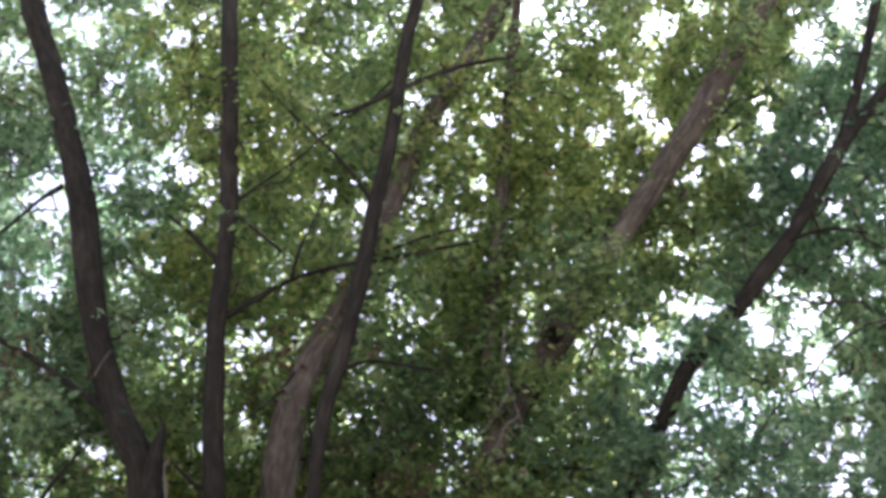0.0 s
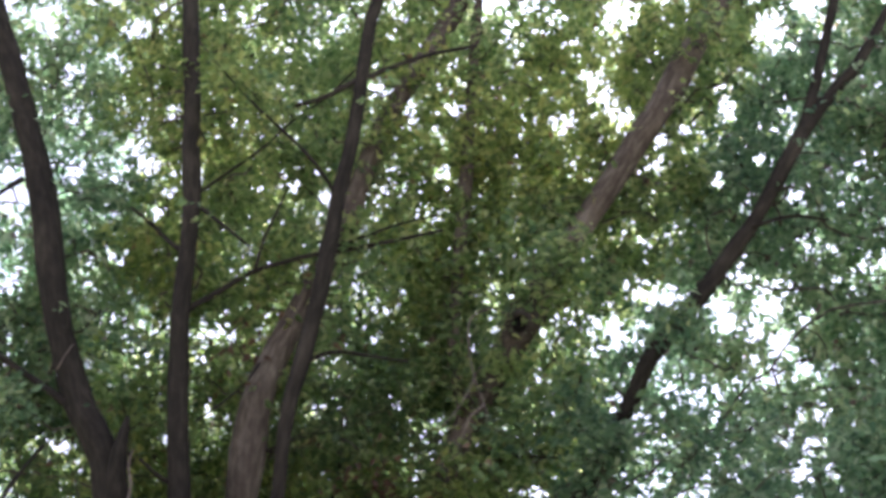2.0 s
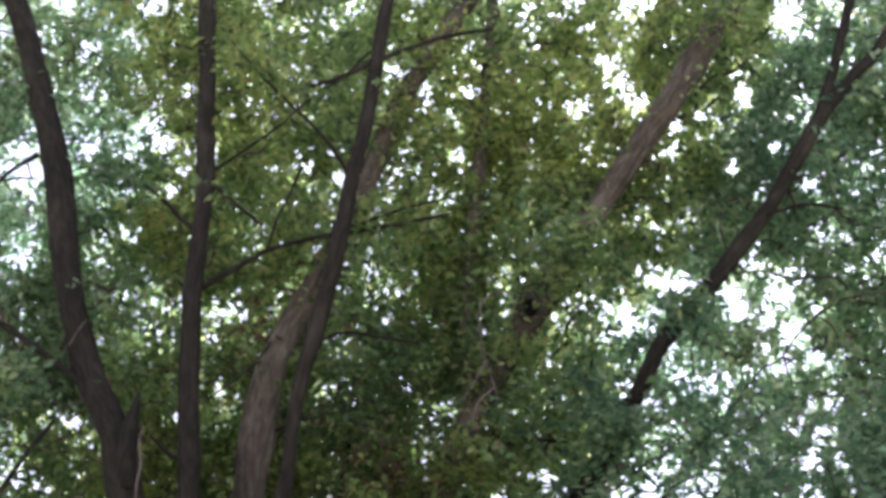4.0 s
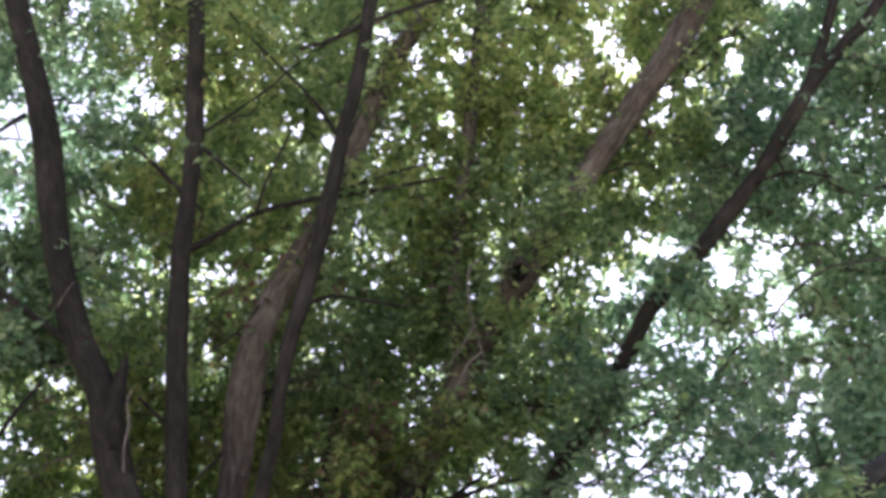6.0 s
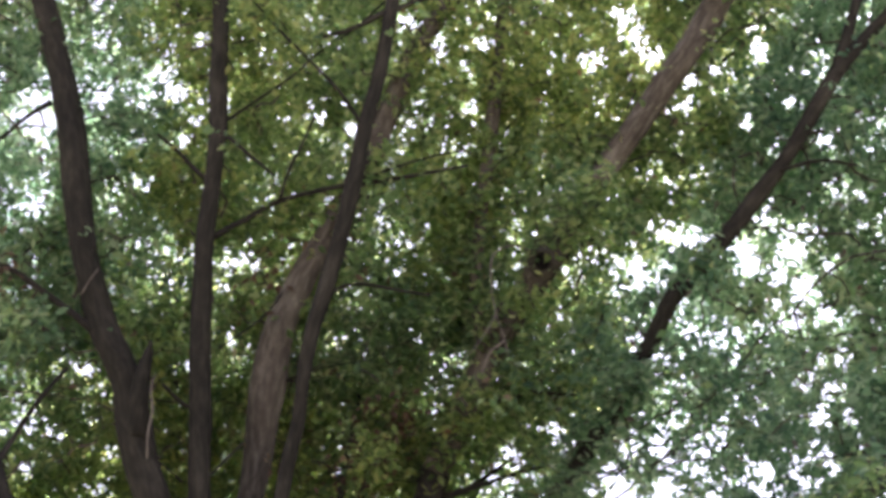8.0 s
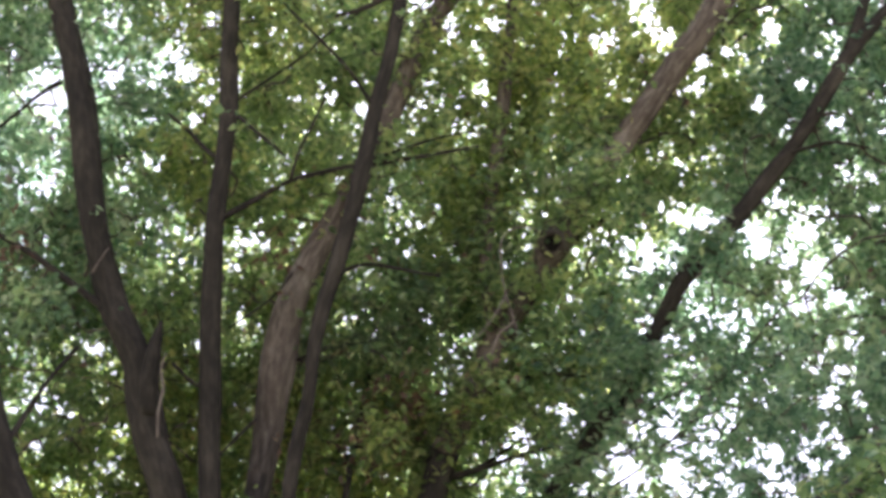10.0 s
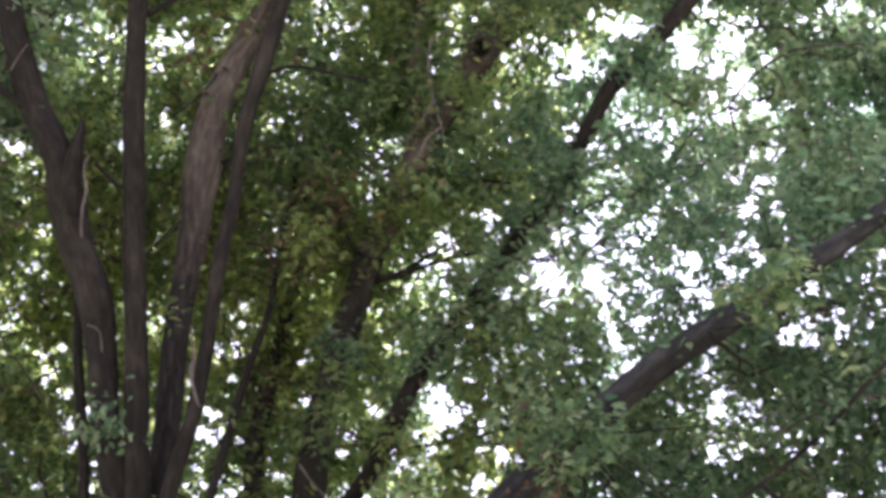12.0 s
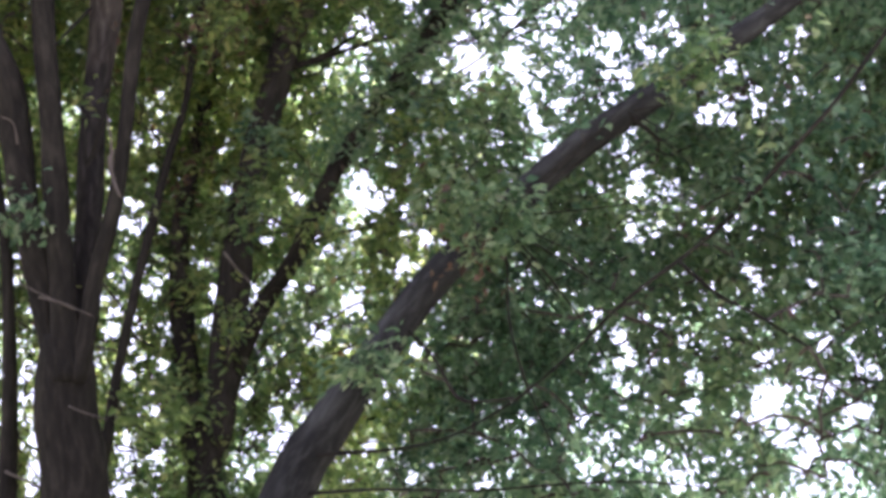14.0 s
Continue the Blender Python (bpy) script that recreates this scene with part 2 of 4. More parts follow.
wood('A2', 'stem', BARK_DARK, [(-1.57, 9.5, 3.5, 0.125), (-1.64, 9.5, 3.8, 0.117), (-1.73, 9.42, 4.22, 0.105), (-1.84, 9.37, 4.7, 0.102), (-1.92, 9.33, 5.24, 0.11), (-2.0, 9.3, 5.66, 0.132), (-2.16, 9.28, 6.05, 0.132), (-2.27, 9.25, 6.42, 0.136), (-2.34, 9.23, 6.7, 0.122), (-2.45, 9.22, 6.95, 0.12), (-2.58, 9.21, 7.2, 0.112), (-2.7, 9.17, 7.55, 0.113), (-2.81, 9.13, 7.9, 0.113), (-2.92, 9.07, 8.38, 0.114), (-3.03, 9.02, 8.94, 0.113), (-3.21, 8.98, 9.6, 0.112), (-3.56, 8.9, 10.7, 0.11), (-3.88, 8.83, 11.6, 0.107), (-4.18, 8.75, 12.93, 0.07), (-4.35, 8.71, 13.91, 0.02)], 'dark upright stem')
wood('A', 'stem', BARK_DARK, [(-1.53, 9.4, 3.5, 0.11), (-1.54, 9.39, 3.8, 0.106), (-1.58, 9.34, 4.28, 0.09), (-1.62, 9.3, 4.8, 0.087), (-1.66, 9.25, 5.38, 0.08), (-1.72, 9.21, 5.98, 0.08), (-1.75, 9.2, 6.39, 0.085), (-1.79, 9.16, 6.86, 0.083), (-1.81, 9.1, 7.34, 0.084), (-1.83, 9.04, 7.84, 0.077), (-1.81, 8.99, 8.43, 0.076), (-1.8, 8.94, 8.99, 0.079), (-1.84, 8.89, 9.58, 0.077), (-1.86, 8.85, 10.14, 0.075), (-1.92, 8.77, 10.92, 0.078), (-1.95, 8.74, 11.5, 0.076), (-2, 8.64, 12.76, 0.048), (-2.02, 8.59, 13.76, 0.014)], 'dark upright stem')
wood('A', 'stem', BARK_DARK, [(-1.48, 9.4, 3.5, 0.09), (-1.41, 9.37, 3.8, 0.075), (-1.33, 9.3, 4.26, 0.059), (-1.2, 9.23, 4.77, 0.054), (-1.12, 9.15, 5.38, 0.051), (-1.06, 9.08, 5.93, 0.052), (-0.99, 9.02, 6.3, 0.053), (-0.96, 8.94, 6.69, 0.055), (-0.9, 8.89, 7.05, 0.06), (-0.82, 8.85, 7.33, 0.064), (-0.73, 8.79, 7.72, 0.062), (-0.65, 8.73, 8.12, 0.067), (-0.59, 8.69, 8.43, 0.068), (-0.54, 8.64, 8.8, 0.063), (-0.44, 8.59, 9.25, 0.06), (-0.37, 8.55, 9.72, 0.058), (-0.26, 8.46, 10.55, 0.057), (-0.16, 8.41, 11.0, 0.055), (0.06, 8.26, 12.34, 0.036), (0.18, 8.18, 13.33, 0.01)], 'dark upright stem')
wood('A', 'stem', BARK_SHADED_FOOT, [(-1.54, 9.7, 3.5, 0.11), (-1.5, 9.7, 3.87, 0.105), (-1.47, 9.7, 4.5, 0.098), (-1.45, 9.7, 5.02, 0.096), (-1.43, 9.7, 5.6, 0.098), (-1.39, 9.7, 6.1, 0.105), (-1.36, 9.7, 6.4, 0.118), (-1.34, 9.66, 6.68, 0.132), (-1.31, 9.64, 6.98, 0.144), (-1.27, 9.61, 7.33, 0.14), (-1.19, 9.59, 7.65, 0.129), (-1.06, 9.56, 7.97, 0.118), (-0.88, 9.54, 8.36, 0.107), (-0.7, 9.51, 8.76, 0.103), (-0.51, 9.48, 9.24, 0.101), (-0.37, 9.46, 9.68, 0.097), (-0.23, 9.43, 10.07, 0.098), (-0.07, 9.41, 10.47, 0.095), (0.3, 9.37, 11.16, 0.097), (0.56, 9.34, 11.68, 0.094), (0.88, 9.3, 12.5, 0.08), (1.17, 9.26, 13.31, 0.056), (1.41, 9.23, 14.28, 0.016)], 'pale brown leaning stem, smoother bark')
branch('A', [(-2.2, 9.2, 6.25, 0.085), (-2.21, 9.13, 6.5, 0.075), (-2.2, 9.08, 6.72, 0.06), (-2.17, 9.05, 6.9, 0.035), (-2.15, 9.03, 6.98, 0.012)], label='broken stub of a side stem')
wood('A', 'stem', BARK_DARK, [(-1.5, 9.85, 1.9, 0.05), (-1.4, 10.08, 2.8, 0.043), (-1.3, 10.2, 3.66, 0.039), (-1.2, 10.24, 4.23, 0.036), (-1.06, 10.28, 4.91, 0.037), (-0.93, 10.32, 5.49, 0.033), (-0.8, 10.36, 5.99, 0.029), (-0.74, 10.4, 6.51, 0.026), (-0.61, 10.46, 7.4, 0.016), (-0.5, 10.5, 8.39, 0.005)])
branch('A', [(-1.8, 9.05, 7.95, 0.031), (-1.53, 9.03, 8.12, 0.026), (-1.29, 9.01, 8.28, 0.022), (-1.01, 8.99, 8.37, 0.021), (-0.73, 8.96, 8.42, 0.021), (-0.43, 8.94, 8.45, 0.021), (-0.11, 8.92, 8.5, 0.017), (0.31, 8.9, 8.58, 0.012)])
branch('A', [(-0.66, 8.9, 8.39, 0.017), (-0.38, 8.88, 8.51, 0.014), (-0.06, 8.87, 8.63, 0.011), (0.27, 8.85, 8.7, 0.008)])
branch('A', [(-0.54, 8.62, 8.74, 0.0168), (-0.73, 8.52, 9.03, 0.016), (-0.9, 8.48, 9.24, 0.0144), (-1.1, 8.44, 9.46, 0.0136), (-1.32, 8.4, 9.71, 0.0104), (-1.6, 8.36, 10.1, 0.0056)])
branch('A', [(-0.39, 8.52, 9.96, 0.029), (-0.66, 8.51, 9.76, 0.025), (-0.9, 8.5, 9.66, 0.017)])
branch('A', [(-0.38, 8.52, 9.93, 0.027), (-0.12, 8.58, 10.15, 0.023), (0.29, 8.64, 10.38, 0.021), (0.7, 8.7, 10.53, 0.017)])
branch('A', [(-1.8, 8.94, 9.05, 0.0144), (-1.52, 8.95, 9.32, 0.0128), (-1.22, 8.93, 9.58, 0.012), (-1.01, 8.9, 9.81, 0.0104), (-0.67, 8.85, 10.09, 0.0096), (-0.4, 8.7, 10.27, 0.0088)])
branch('A2', [(-2.52, 9.2, 7.06, 0.037), (-2.83, 9.15, 7.31, 0.031), (-3.12, 9.1, 7.52, 0.027), (-3.36, 9.05, 7.68, 0.025), (-3.65, 9, 7.83, 0.021)])
branch('A2', [(-3.32, 9.1, 9.46, 0.028), (-3.49, 9.07, 9.27, 0.018), (-3.63, 9.03, 9.03, 0.016), (-3.82, 9, 8.76, 0.011)])
branch('A', [(-1.37, 9.3, 4.12, 0.015), (-1.29, 9.26, 4.47, 0.013), (-1.19, 9.22, 4.74, 0.011), (-1.22, 9.18, 4.98, 0.011), (-1.23, 9.14, 5.18, 0.009), (-1.25, 9.1, 5.34, 0.007)], BARK_DEAD, label='dry pale twig', nodes=False)
branch('A', [(-2.09, 9.1, 6.03, 0.009), (-2.1, 9.07, 6.23, 0.009), (-2.08, 9.05, 6.4, 0.01), (-2.11, 9.02, 6.56, 0.008), (-2.08, 9, 6.68, 0.006)], BARK_DEAD, label='dry pale twig', nodes=False)
branch('A', [(-2.76, 9.05, 7.43, 0.0075), (-2.7, 9.02, 7.55, 0.006), (-2.64, 9, 7.64, 0.004)], BARK_DEAD, label='dry pale twig', nodes=False)
branch('A', [(-1.47, 9.3, 3.99, 0.011), (-1.57, 9.2, 4.02, 0.009), (-1.68, 9.1, 4.03, 0.007)], BARK_DEAD, label='dry pale twig', nodes=False)
branch('A', [(-1.88, 9.2, 5.17, 0.007), (-1.9, 9.15, 5.31, 0.005), (-1.98, 9.1, 5.34, 0.004)], BARK_DEAD, label='dry pale twig', nodes=False)
branch('A', [(-1.44, 9.5, 6.37, 0.014), (-1.57, 9.43, 6.17, 0.012), (-1.69, 9.37, 5.98, 0.01), (-1.77, 9.3, 5.81, 0.007)])
branch('A', [(-1.22, 9.4, 7.66, 0.011), (-1.34, 9.33, 7.4, 0.009), (-1.5, 9.27, 7.2, 0.009), (-1.67, 9.2, 7.01, 0.006)])
branch('A', [(-1.85, 9.0, 8.52, 0.024), (-1.99, 9.05, 8.68, 0.021), (-2.14, 9.03, 8.85, 0.019), (-2.32, 9.0, 9.01, 0.014)])
branch('A', [(-1.8, 8.94, 9.02, 0.019), (-1.54, 8.88, 8.72, 0.016), (-1.28, 8.8, 8.41, 0.011)])
branch('A', [(-1.24, 8.97, 8.27, 0.016), (-1.17, 8.87, 8.5, 0.014), (-1.07, 8.83, 8.75, 0.012), (-0.97, 8.8, 9.03, 0.009)])
branch('A', [(-0.83, 8.88, 7.3, 0.018), (-0.6, 8.97, 7.46, 0.016), (-0.28, 9.03, 7.44, 0.013), (-0.01, 9.1, 7.43, 0.009)])
branch('A', [(-1.75, 9.22, 6.46, 0.019), (-1.89, 9.2, 6.53, 0.017), (-2.05, 9.1, 6.65, 0.013)])
branch('A', [(-1.16, 9.2, 5.15, 0.012), (-1.24, 9.15, 5.04, 0.012), (-1.19, 9.11, 4.82, 0.012), (-1.15, 9.1, 4.73, 0.008)], BARK_DEAD, label='dry pale twig', nodes=False)
branch('A', [(-1.87, 9.33, 4.2, 0.0046), (-1.63, 9.2, 4.05, 0.0046), (-1.48, 9.15, 3.97, 0.0046), (-1.32, 9.1, 3.89, 0.0033)], BARK_DEAD, label='dry pale twig', nodes=False)
branch('A', [(-1.5, 9.3, 3.32, 0.0039), (-1.34, 9.05, 3.22, 0.0039), (-1.19, 8.9, 3.15, 0.0026)], BARK_DEAD, label='dry pale twig', nodes=False)

# slender dark young tree beside the clump
tree('E', 'young_tree', (-2.0, 10, 0), 'slender dark young tree beside the clump')
wood('E', 'trunk', BARK_DARK, [(-2, 10, -0.1, 0.083), (-2.02, 10, 1.4, 0.069), (-2.02, 10, 2.92, 0.063), (-2.02, 9.95, 3.51, 0.056), (-2.03, 9.9, 4.04, 0.049), (-2.07, 9.85, 4.63, 0.042), (-2.16, 9.8, 5.23, 0.039), (-2.24, 9.74, 6.12, 0.024), (-2.3, 9.69, 7.12, 0.007)])
branch('E', [(-2.02, 9.9, 2.98, 0.011), (-1.76, 9.77, 2.85, 0.009), (-1.58, 9.63, 2.79, 0.009), (-1.39, 9.5, 2.71, 0.007)], BARK_DEAD, label='dry pale twig', nodes=False)

# forked tree with brownish bark and a dark knot hole
tree('B', 'forked_tree', (-0.72, 11, 0), 'forked tree with brownish bark and a dark knot hole')
wood('B', 'trunk', BARK_SHADED, [(-0.72, 11, -0.15, 0.239), (-0.72, 11, 0.4, 0.175), (-0.7, 11, 1.6, 0.147), (-0.67, 11, 3.07, 0.132), (-0.59, 10.91, 3.41, 0.128), (-0.53, 10.83, 3.94, 0.142), (-0.47, 10.74, 4.38, 0.146), (-0.37, 10.66, 5.12, 0.119), (-0.23, 10.57, 5.67, 0.124), (-0.08, 10.49, 6.14, 0.121), (0.04, 10.4, 6.56, 0.117)], 'brown trunk half hidden by leaves')
wood('B', 'stem', BARK_PALE, [(0.02, 10.4, 6.52, 0.118), (0.29, 10.15, 6.99, 0.132), (0.42, 10.05, 7.26, 0.131), (0.55, 9.94, 7.53, 0.131), (0.76, 9.81, 7.84, 0.133), (0.98, 9.67, 8.14, 0.134), (1.26, 9.52, 8.56, 0.113), (1.6, 9.36, 9.01, 0.108), (1.74, 9.29, 9.18, 0.113), (1.94, 9.19, 9.45, 0.118), (2.11, 9.09, 9.69, 0.123), (2.3, 9.0, 9.94, 0.128), (2.5, 9.0, 10.3, 0.132), (2.73, 8.99, 10.72, 0.13), (3.06, 8.9, 11.27, 0.118), (3.42, 8.8, 11.95, 0.107), (3.77, 8.7, 12.77, 0.066), (4.07, 8.62, 13.72, 0.019)], 'pale reddish-brown leaning stem')
TREES["B2"] = TREES["B"]
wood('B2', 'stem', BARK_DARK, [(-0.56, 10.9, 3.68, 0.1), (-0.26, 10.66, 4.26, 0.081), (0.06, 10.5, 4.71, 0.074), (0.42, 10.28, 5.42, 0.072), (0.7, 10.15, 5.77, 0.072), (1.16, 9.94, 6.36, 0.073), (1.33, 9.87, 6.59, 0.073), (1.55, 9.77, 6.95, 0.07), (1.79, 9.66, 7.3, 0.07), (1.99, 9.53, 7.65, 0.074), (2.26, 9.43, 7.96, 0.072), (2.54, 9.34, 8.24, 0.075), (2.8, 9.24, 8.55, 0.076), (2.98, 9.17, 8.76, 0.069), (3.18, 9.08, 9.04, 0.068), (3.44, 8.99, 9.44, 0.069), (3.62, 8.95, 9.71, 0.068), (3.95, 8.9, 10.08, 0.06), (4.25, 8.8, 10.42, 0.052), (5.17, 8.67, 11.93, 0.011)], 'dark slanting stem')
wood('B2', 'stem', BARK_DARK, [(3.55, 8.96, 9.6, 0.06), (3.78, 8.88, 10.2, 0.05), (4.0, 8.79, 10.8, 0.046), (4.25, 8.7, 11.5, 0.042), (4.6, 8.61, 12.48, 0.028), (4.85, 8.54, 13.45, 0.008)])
wood('B', 'stem', BARK_PALE, [(0.43, 9.9, 7.44, 0.052), (0.37, 9.8, 7.97, 0.053), (0.45, 9.7, 8.73, 0.057), (0.55, 9.6, 9.49, 0.063), (0.63, 9.5, 10.23, 0.056), (0.72, 9.4, 11.1, 0.051), (0.82, 9.3, 11.95, 0.047), (0.89, 9.2, 12.61, 0.04), (0.97, 9.11, 13.5, 0.025), (1.04, 9.03, 14.5, 0.007)], 'thin reddish-brown stem')
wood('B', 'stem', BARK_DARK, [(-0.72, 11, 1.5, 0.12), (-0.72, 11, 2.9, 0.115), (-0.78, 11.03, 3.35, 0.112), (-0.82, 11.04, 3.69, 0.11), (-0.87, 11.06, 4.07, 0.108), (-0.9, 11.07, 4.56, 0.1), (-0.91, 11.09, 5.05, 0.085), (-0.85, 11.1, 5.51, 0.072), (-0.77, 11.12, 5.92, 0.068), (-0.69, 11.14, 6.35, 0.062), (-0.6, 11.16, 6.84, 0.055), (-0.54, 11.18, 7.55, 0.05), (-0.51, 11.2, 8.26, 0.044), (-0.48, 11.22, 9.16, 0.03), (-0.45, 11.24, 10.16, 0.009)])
branch('B', [(0.98, 9.85, 8.25, 0.036), (1.1, 9.8, 8.18, 0.031), (1.28, 9.75, 8.32, 0.023), (1.48, 9.7, 8.46, 0.018)])
branch('B', [(0.03, 10.45, 6.3, 0.035), (0.26, 10.37, 6.34, 0.024), (0.49, 10.28, 6.45, 0.017), (0.68, 10.2, 6.56, 0.013)])
branch('B', [(-0.19, 10.45, 4.39, 0.022), (0.21, 10.24, 4.73, 0.017), (0.78, 10.02, 4.79, 0.014), (1.07, 9.81, 4.81, 0.012), (1.38, 9.6, 4.71, 0.01)])
branch('B', [(0.91, 9.6, 8.14, 0.0121), (0.72, 9.52, 8.2, 0.0094), (0.52, 9.43, 8.04, 0.0088), (0.49, 9.35, 7.67, 0.0072), (0.52, 9.27, 7.35, 0.0055), (0.57, 9.18, 7.07, 0.0044), (0.59, 9.1, 6.87, 0.0033)], BARK_DEAD, label='dry pale hanging twig', nodes=False)
branch('B', [(0.51, 9.24, 7.33, 0.006), (0.43, 9.19, 7.15, 0.0048), (0.33, 9.15, 6.97, 0.0048), (0.22, 9.1, 6.83, 0.0036)], BARK_DEAD, label='dry pale hanging twig', nodes=False)
branch('B', [(0.57, 9.16, 7.05, 0.006), (0.44, 9.13, 6.91, 0.006), (0.38, 9.1, 6.7, 0.0048)], BARK_DEAD, label='dry pale hanging twig', nodes=False)
branch('B', [(-0.52, 10.55, 4.75, 0.013), (-0.41, 10.42, 4.57, 0.01), (-0.3, 10.3, 4.42, 0.008)], BARK_DEAD, label='dry pale hanging twig', nodes=False)
branch('B', [(0.31, 10.15, 6.91, 0.035), (0.55, 10.07, 7, 0.024), (0.83, 9.98, 7.03, 0.017), (1.19, 9.9, 6.96, 0.013)])
branch('B', [(0.12, 10.35, 6.28, 0.03), (0.35, 10.23, 6.3, 0.021), (0.62, 10.12, 6.35, 0.017), (0.89, 10, 6.37, 0.013)])
knot_hole('B', (0.935, 9.531, 8.04), (-0.1, -0.93, -0.35), 0.095, BARK_KNOT)
branch('B2', [(2.9, 9.18, 8.7, 0.02), (3.24, 8.95, 8.65, 0.016), (3.54, 8.9, 8.56, 0.012)])

# tree with one thick limb leaning far over
tree('C', 'leaning_tree', (-0.75, 9.0, 0), 'tree with one thick limb leaning far over')
wood('C', 'trunk', BARK_LIMB, [(-0.75, 9, -0.15, 0.304), (-0.72, 9, 0.4, 0.248), (-0.5, 8.95, 1.5, 0.205), (-0.02, 8.8, 2.66, 0.166), (0.17, 8.69, 2.95, 0.151), (0.38, 8.59, 3.23, 0.137), (0.66, 8.48, 3.59, 0.119), (0.94, 8.39, 3.9, 0.108), (1.26, 8.31, 4.18, 0.099), (1.63, 8.18, 4.5, 0.095), (1.96, 8.05, 4.73, 0.091), (2.22, 7.99, 4.88, 0.087), (2.48, 7.92, 5.04, 0.083), (2.86, 7.84, 5.28, 0.076), (3.26, 7.75, 5.54, 0.069), (3.66, 7.6, 5.84, 0.062), (4.1, 7.5, 6.25, 0.055), (4.6, 7.5, 6.9, 0.04)], 'thick leaning trunk, grey bark with skylight put into its colour')
branch('C', [(0.14, 8.5, 2.81, 0.016), (0.83, 8.37, 2.84, 0.008), (1.32, 8.24, 3.04, 0.008), (1.71, 8.11, 3.32, 0.01), (2.06, 7.98, 3.62, 0.012), (2.45, 7.85, 3.88, 0.015), (2.76, 7.72, 4.12, 0.015), (3.08, 7.59, 4.44, 0.015), (3.36, 7.46, 4.72, 0.014), (3.69, 7.33, 5.13, 0.013), (3.96, 7.2, 5.51, 0.011)])
branch('C', [(2.33, 7.7, 3.78, 0.014), (2.52, 7.63, 3.55, 0.012), (2.73, 7.57, 3.4, 0.011), (2.98, 7.5, 3.19, 0.009)])
branch('C', [(0.1, 8.7, 2.6, 0.012), (0.5, 7.95, 2.52, 0.01), (1.03, 7.85, 2.48, 0.008), (1.55, 7.8, 2.49, 0.007), (1.94, 7.75, 2.48, 0.006), (2.35, 7.7, 2.43, 0.005)])
branch('C', [(0.72, 8.42, 3.6, 0.011), (0.88, 8.2, 3.32, 0.011), (0.99, 8.1, 3.07, 0.012), (1.15, 8.0, 3.02, 0.01), (1.3, 7.9, 3.02, 0.008)])
branch('C', [(1.3, 8.24, 4.18, 0.01), (1.33, 8.0, 3.9, 0.009), (1.31, 7.93, 3.52, 0.008), (1.36, 7.87, 3.16, 0.007), (1.5, 7.8, 2.68, 0.005)])

# dark straight tree with thin side branches
tree('D', 'tree', (-2.3, 8.05, 0), 'dark straight tree with thin side branches')
wood('D', 'trunk', BARK_DARK, [(-2.3, 8.05, -0.15, 0.221), (-2.32, 8.05, 0.4, 0.166), (-2.4, 8, 2.5, 0.138), (-2.58, 8, 4.66, 0.111), (-2.77, 7.96, 5.24, 0.099), (-2.87, 7.92, 5.54, 0.084), (-3.04, 7.88, 6.01, 0.079), (-3.25, 7.84, 6.61, 0.075), (-3.56, 7.8, 7.44, 0.075), (-3.9, 7.8, 8.6, 0.064), (-4.2, 7.8, 10, 0.051)])
branch('D', [(-2.83, 8, 5.38, 0.027), (-2.76, 8.07, 5.65, 0.02), (-2.65, 8.13, 5.98, 0.017), (-2.51, 8.2, 6.28, 0.015)])
branch('C', [(4.0, 7.52, 6.15, 0.045), (4.5, 7.7, 7.2, 0.042), (4.9, 8, 8.6, 0.036), (5.3, 8.4, 10.2, 0.026)])
branch('C', [(3.7, 7.6, 5.86, 0.02), (4.5, 8.5, 5.7, 0.018), (5.5, 9.5, 5.8, 0.013)])
branch('C', [(1, 8.45, 3.95, 0.02), (1.7, 9.3, 4.4, 0.016), (3.0, 10.3, 4.9, 0.012), (4.4, 11.0, 5.4, 0.009)])
tangle('C', (1.3, 8.2, 4.25), (0.75, -0.25, -0.25), 9, 1.1, 3)
tangle('C', (2.15, 7.95, 4.86), (0.5, -0.3, -0.6), 5, 0.8, 4)
tangle('B', (0.25, 10.3, 7.07), (0.3, -0.6, 0.5), 5, 0.7, 5)
tangle('A', (-1.4, 9.2, 5.0), (0.3, -0.3, 0.4), 6, 0.7, 6)
tangle('A', (-1.2, 9.62, 6.95), (0.7, 0.0, 0.3), 6, 0.9, 8)
tangle('B', (0.0, 10.4, 6.42), (-0.7, -0.3, 0.5), 7, 0.9, 9)

# ---- crowns: sprays of leaves grown onto the wood ----
CLEARINGS, SIDE_SHOOTS, WITHERED, GAPS, BARE = [], [], [], [], []


def clearing(at, lean, radius, stay):
    """A long slanting gap between the crowns, and the share of foliage that stays in it (over 1: a thicker place)."""
    axis = np.array((lean[0], 1.0, lean[1]))
    CLEARINGS.append((np.array(at), axis / np.linalg.norm(axis), radius, stay))


def gap(x, z, radius, stay):
    """A small hole among the leaves, seen from the path below the trees, and the share of leaves that stays in it."""
    axis = np.array((x, 9.5, z - EYE[2]))
    GAPS.append((np.array((x, 9.5, z)), axis / np.linalg.norm(axis), radius, stay))


def bare(x, y, z):
    """A place on a stem with few leaves before it."""
    axis = np.array((x, y, z - EYE[2]))
    BARE.append((np.array((x, y, z)), axis / np.linalg.norm(axis), 0.085, 0.25))


def side_shoot(x, y, z, radius):
    """A leafy shoot hanging before the stems."""
    SIDE_SHOOTS.append((x, y, z, radius))


def withered(x, y, z, radius, count, key):
    """Brown leaves caught in the twigs of a tree."""
    WITHERED.append((x, y, z, radius, count, key))


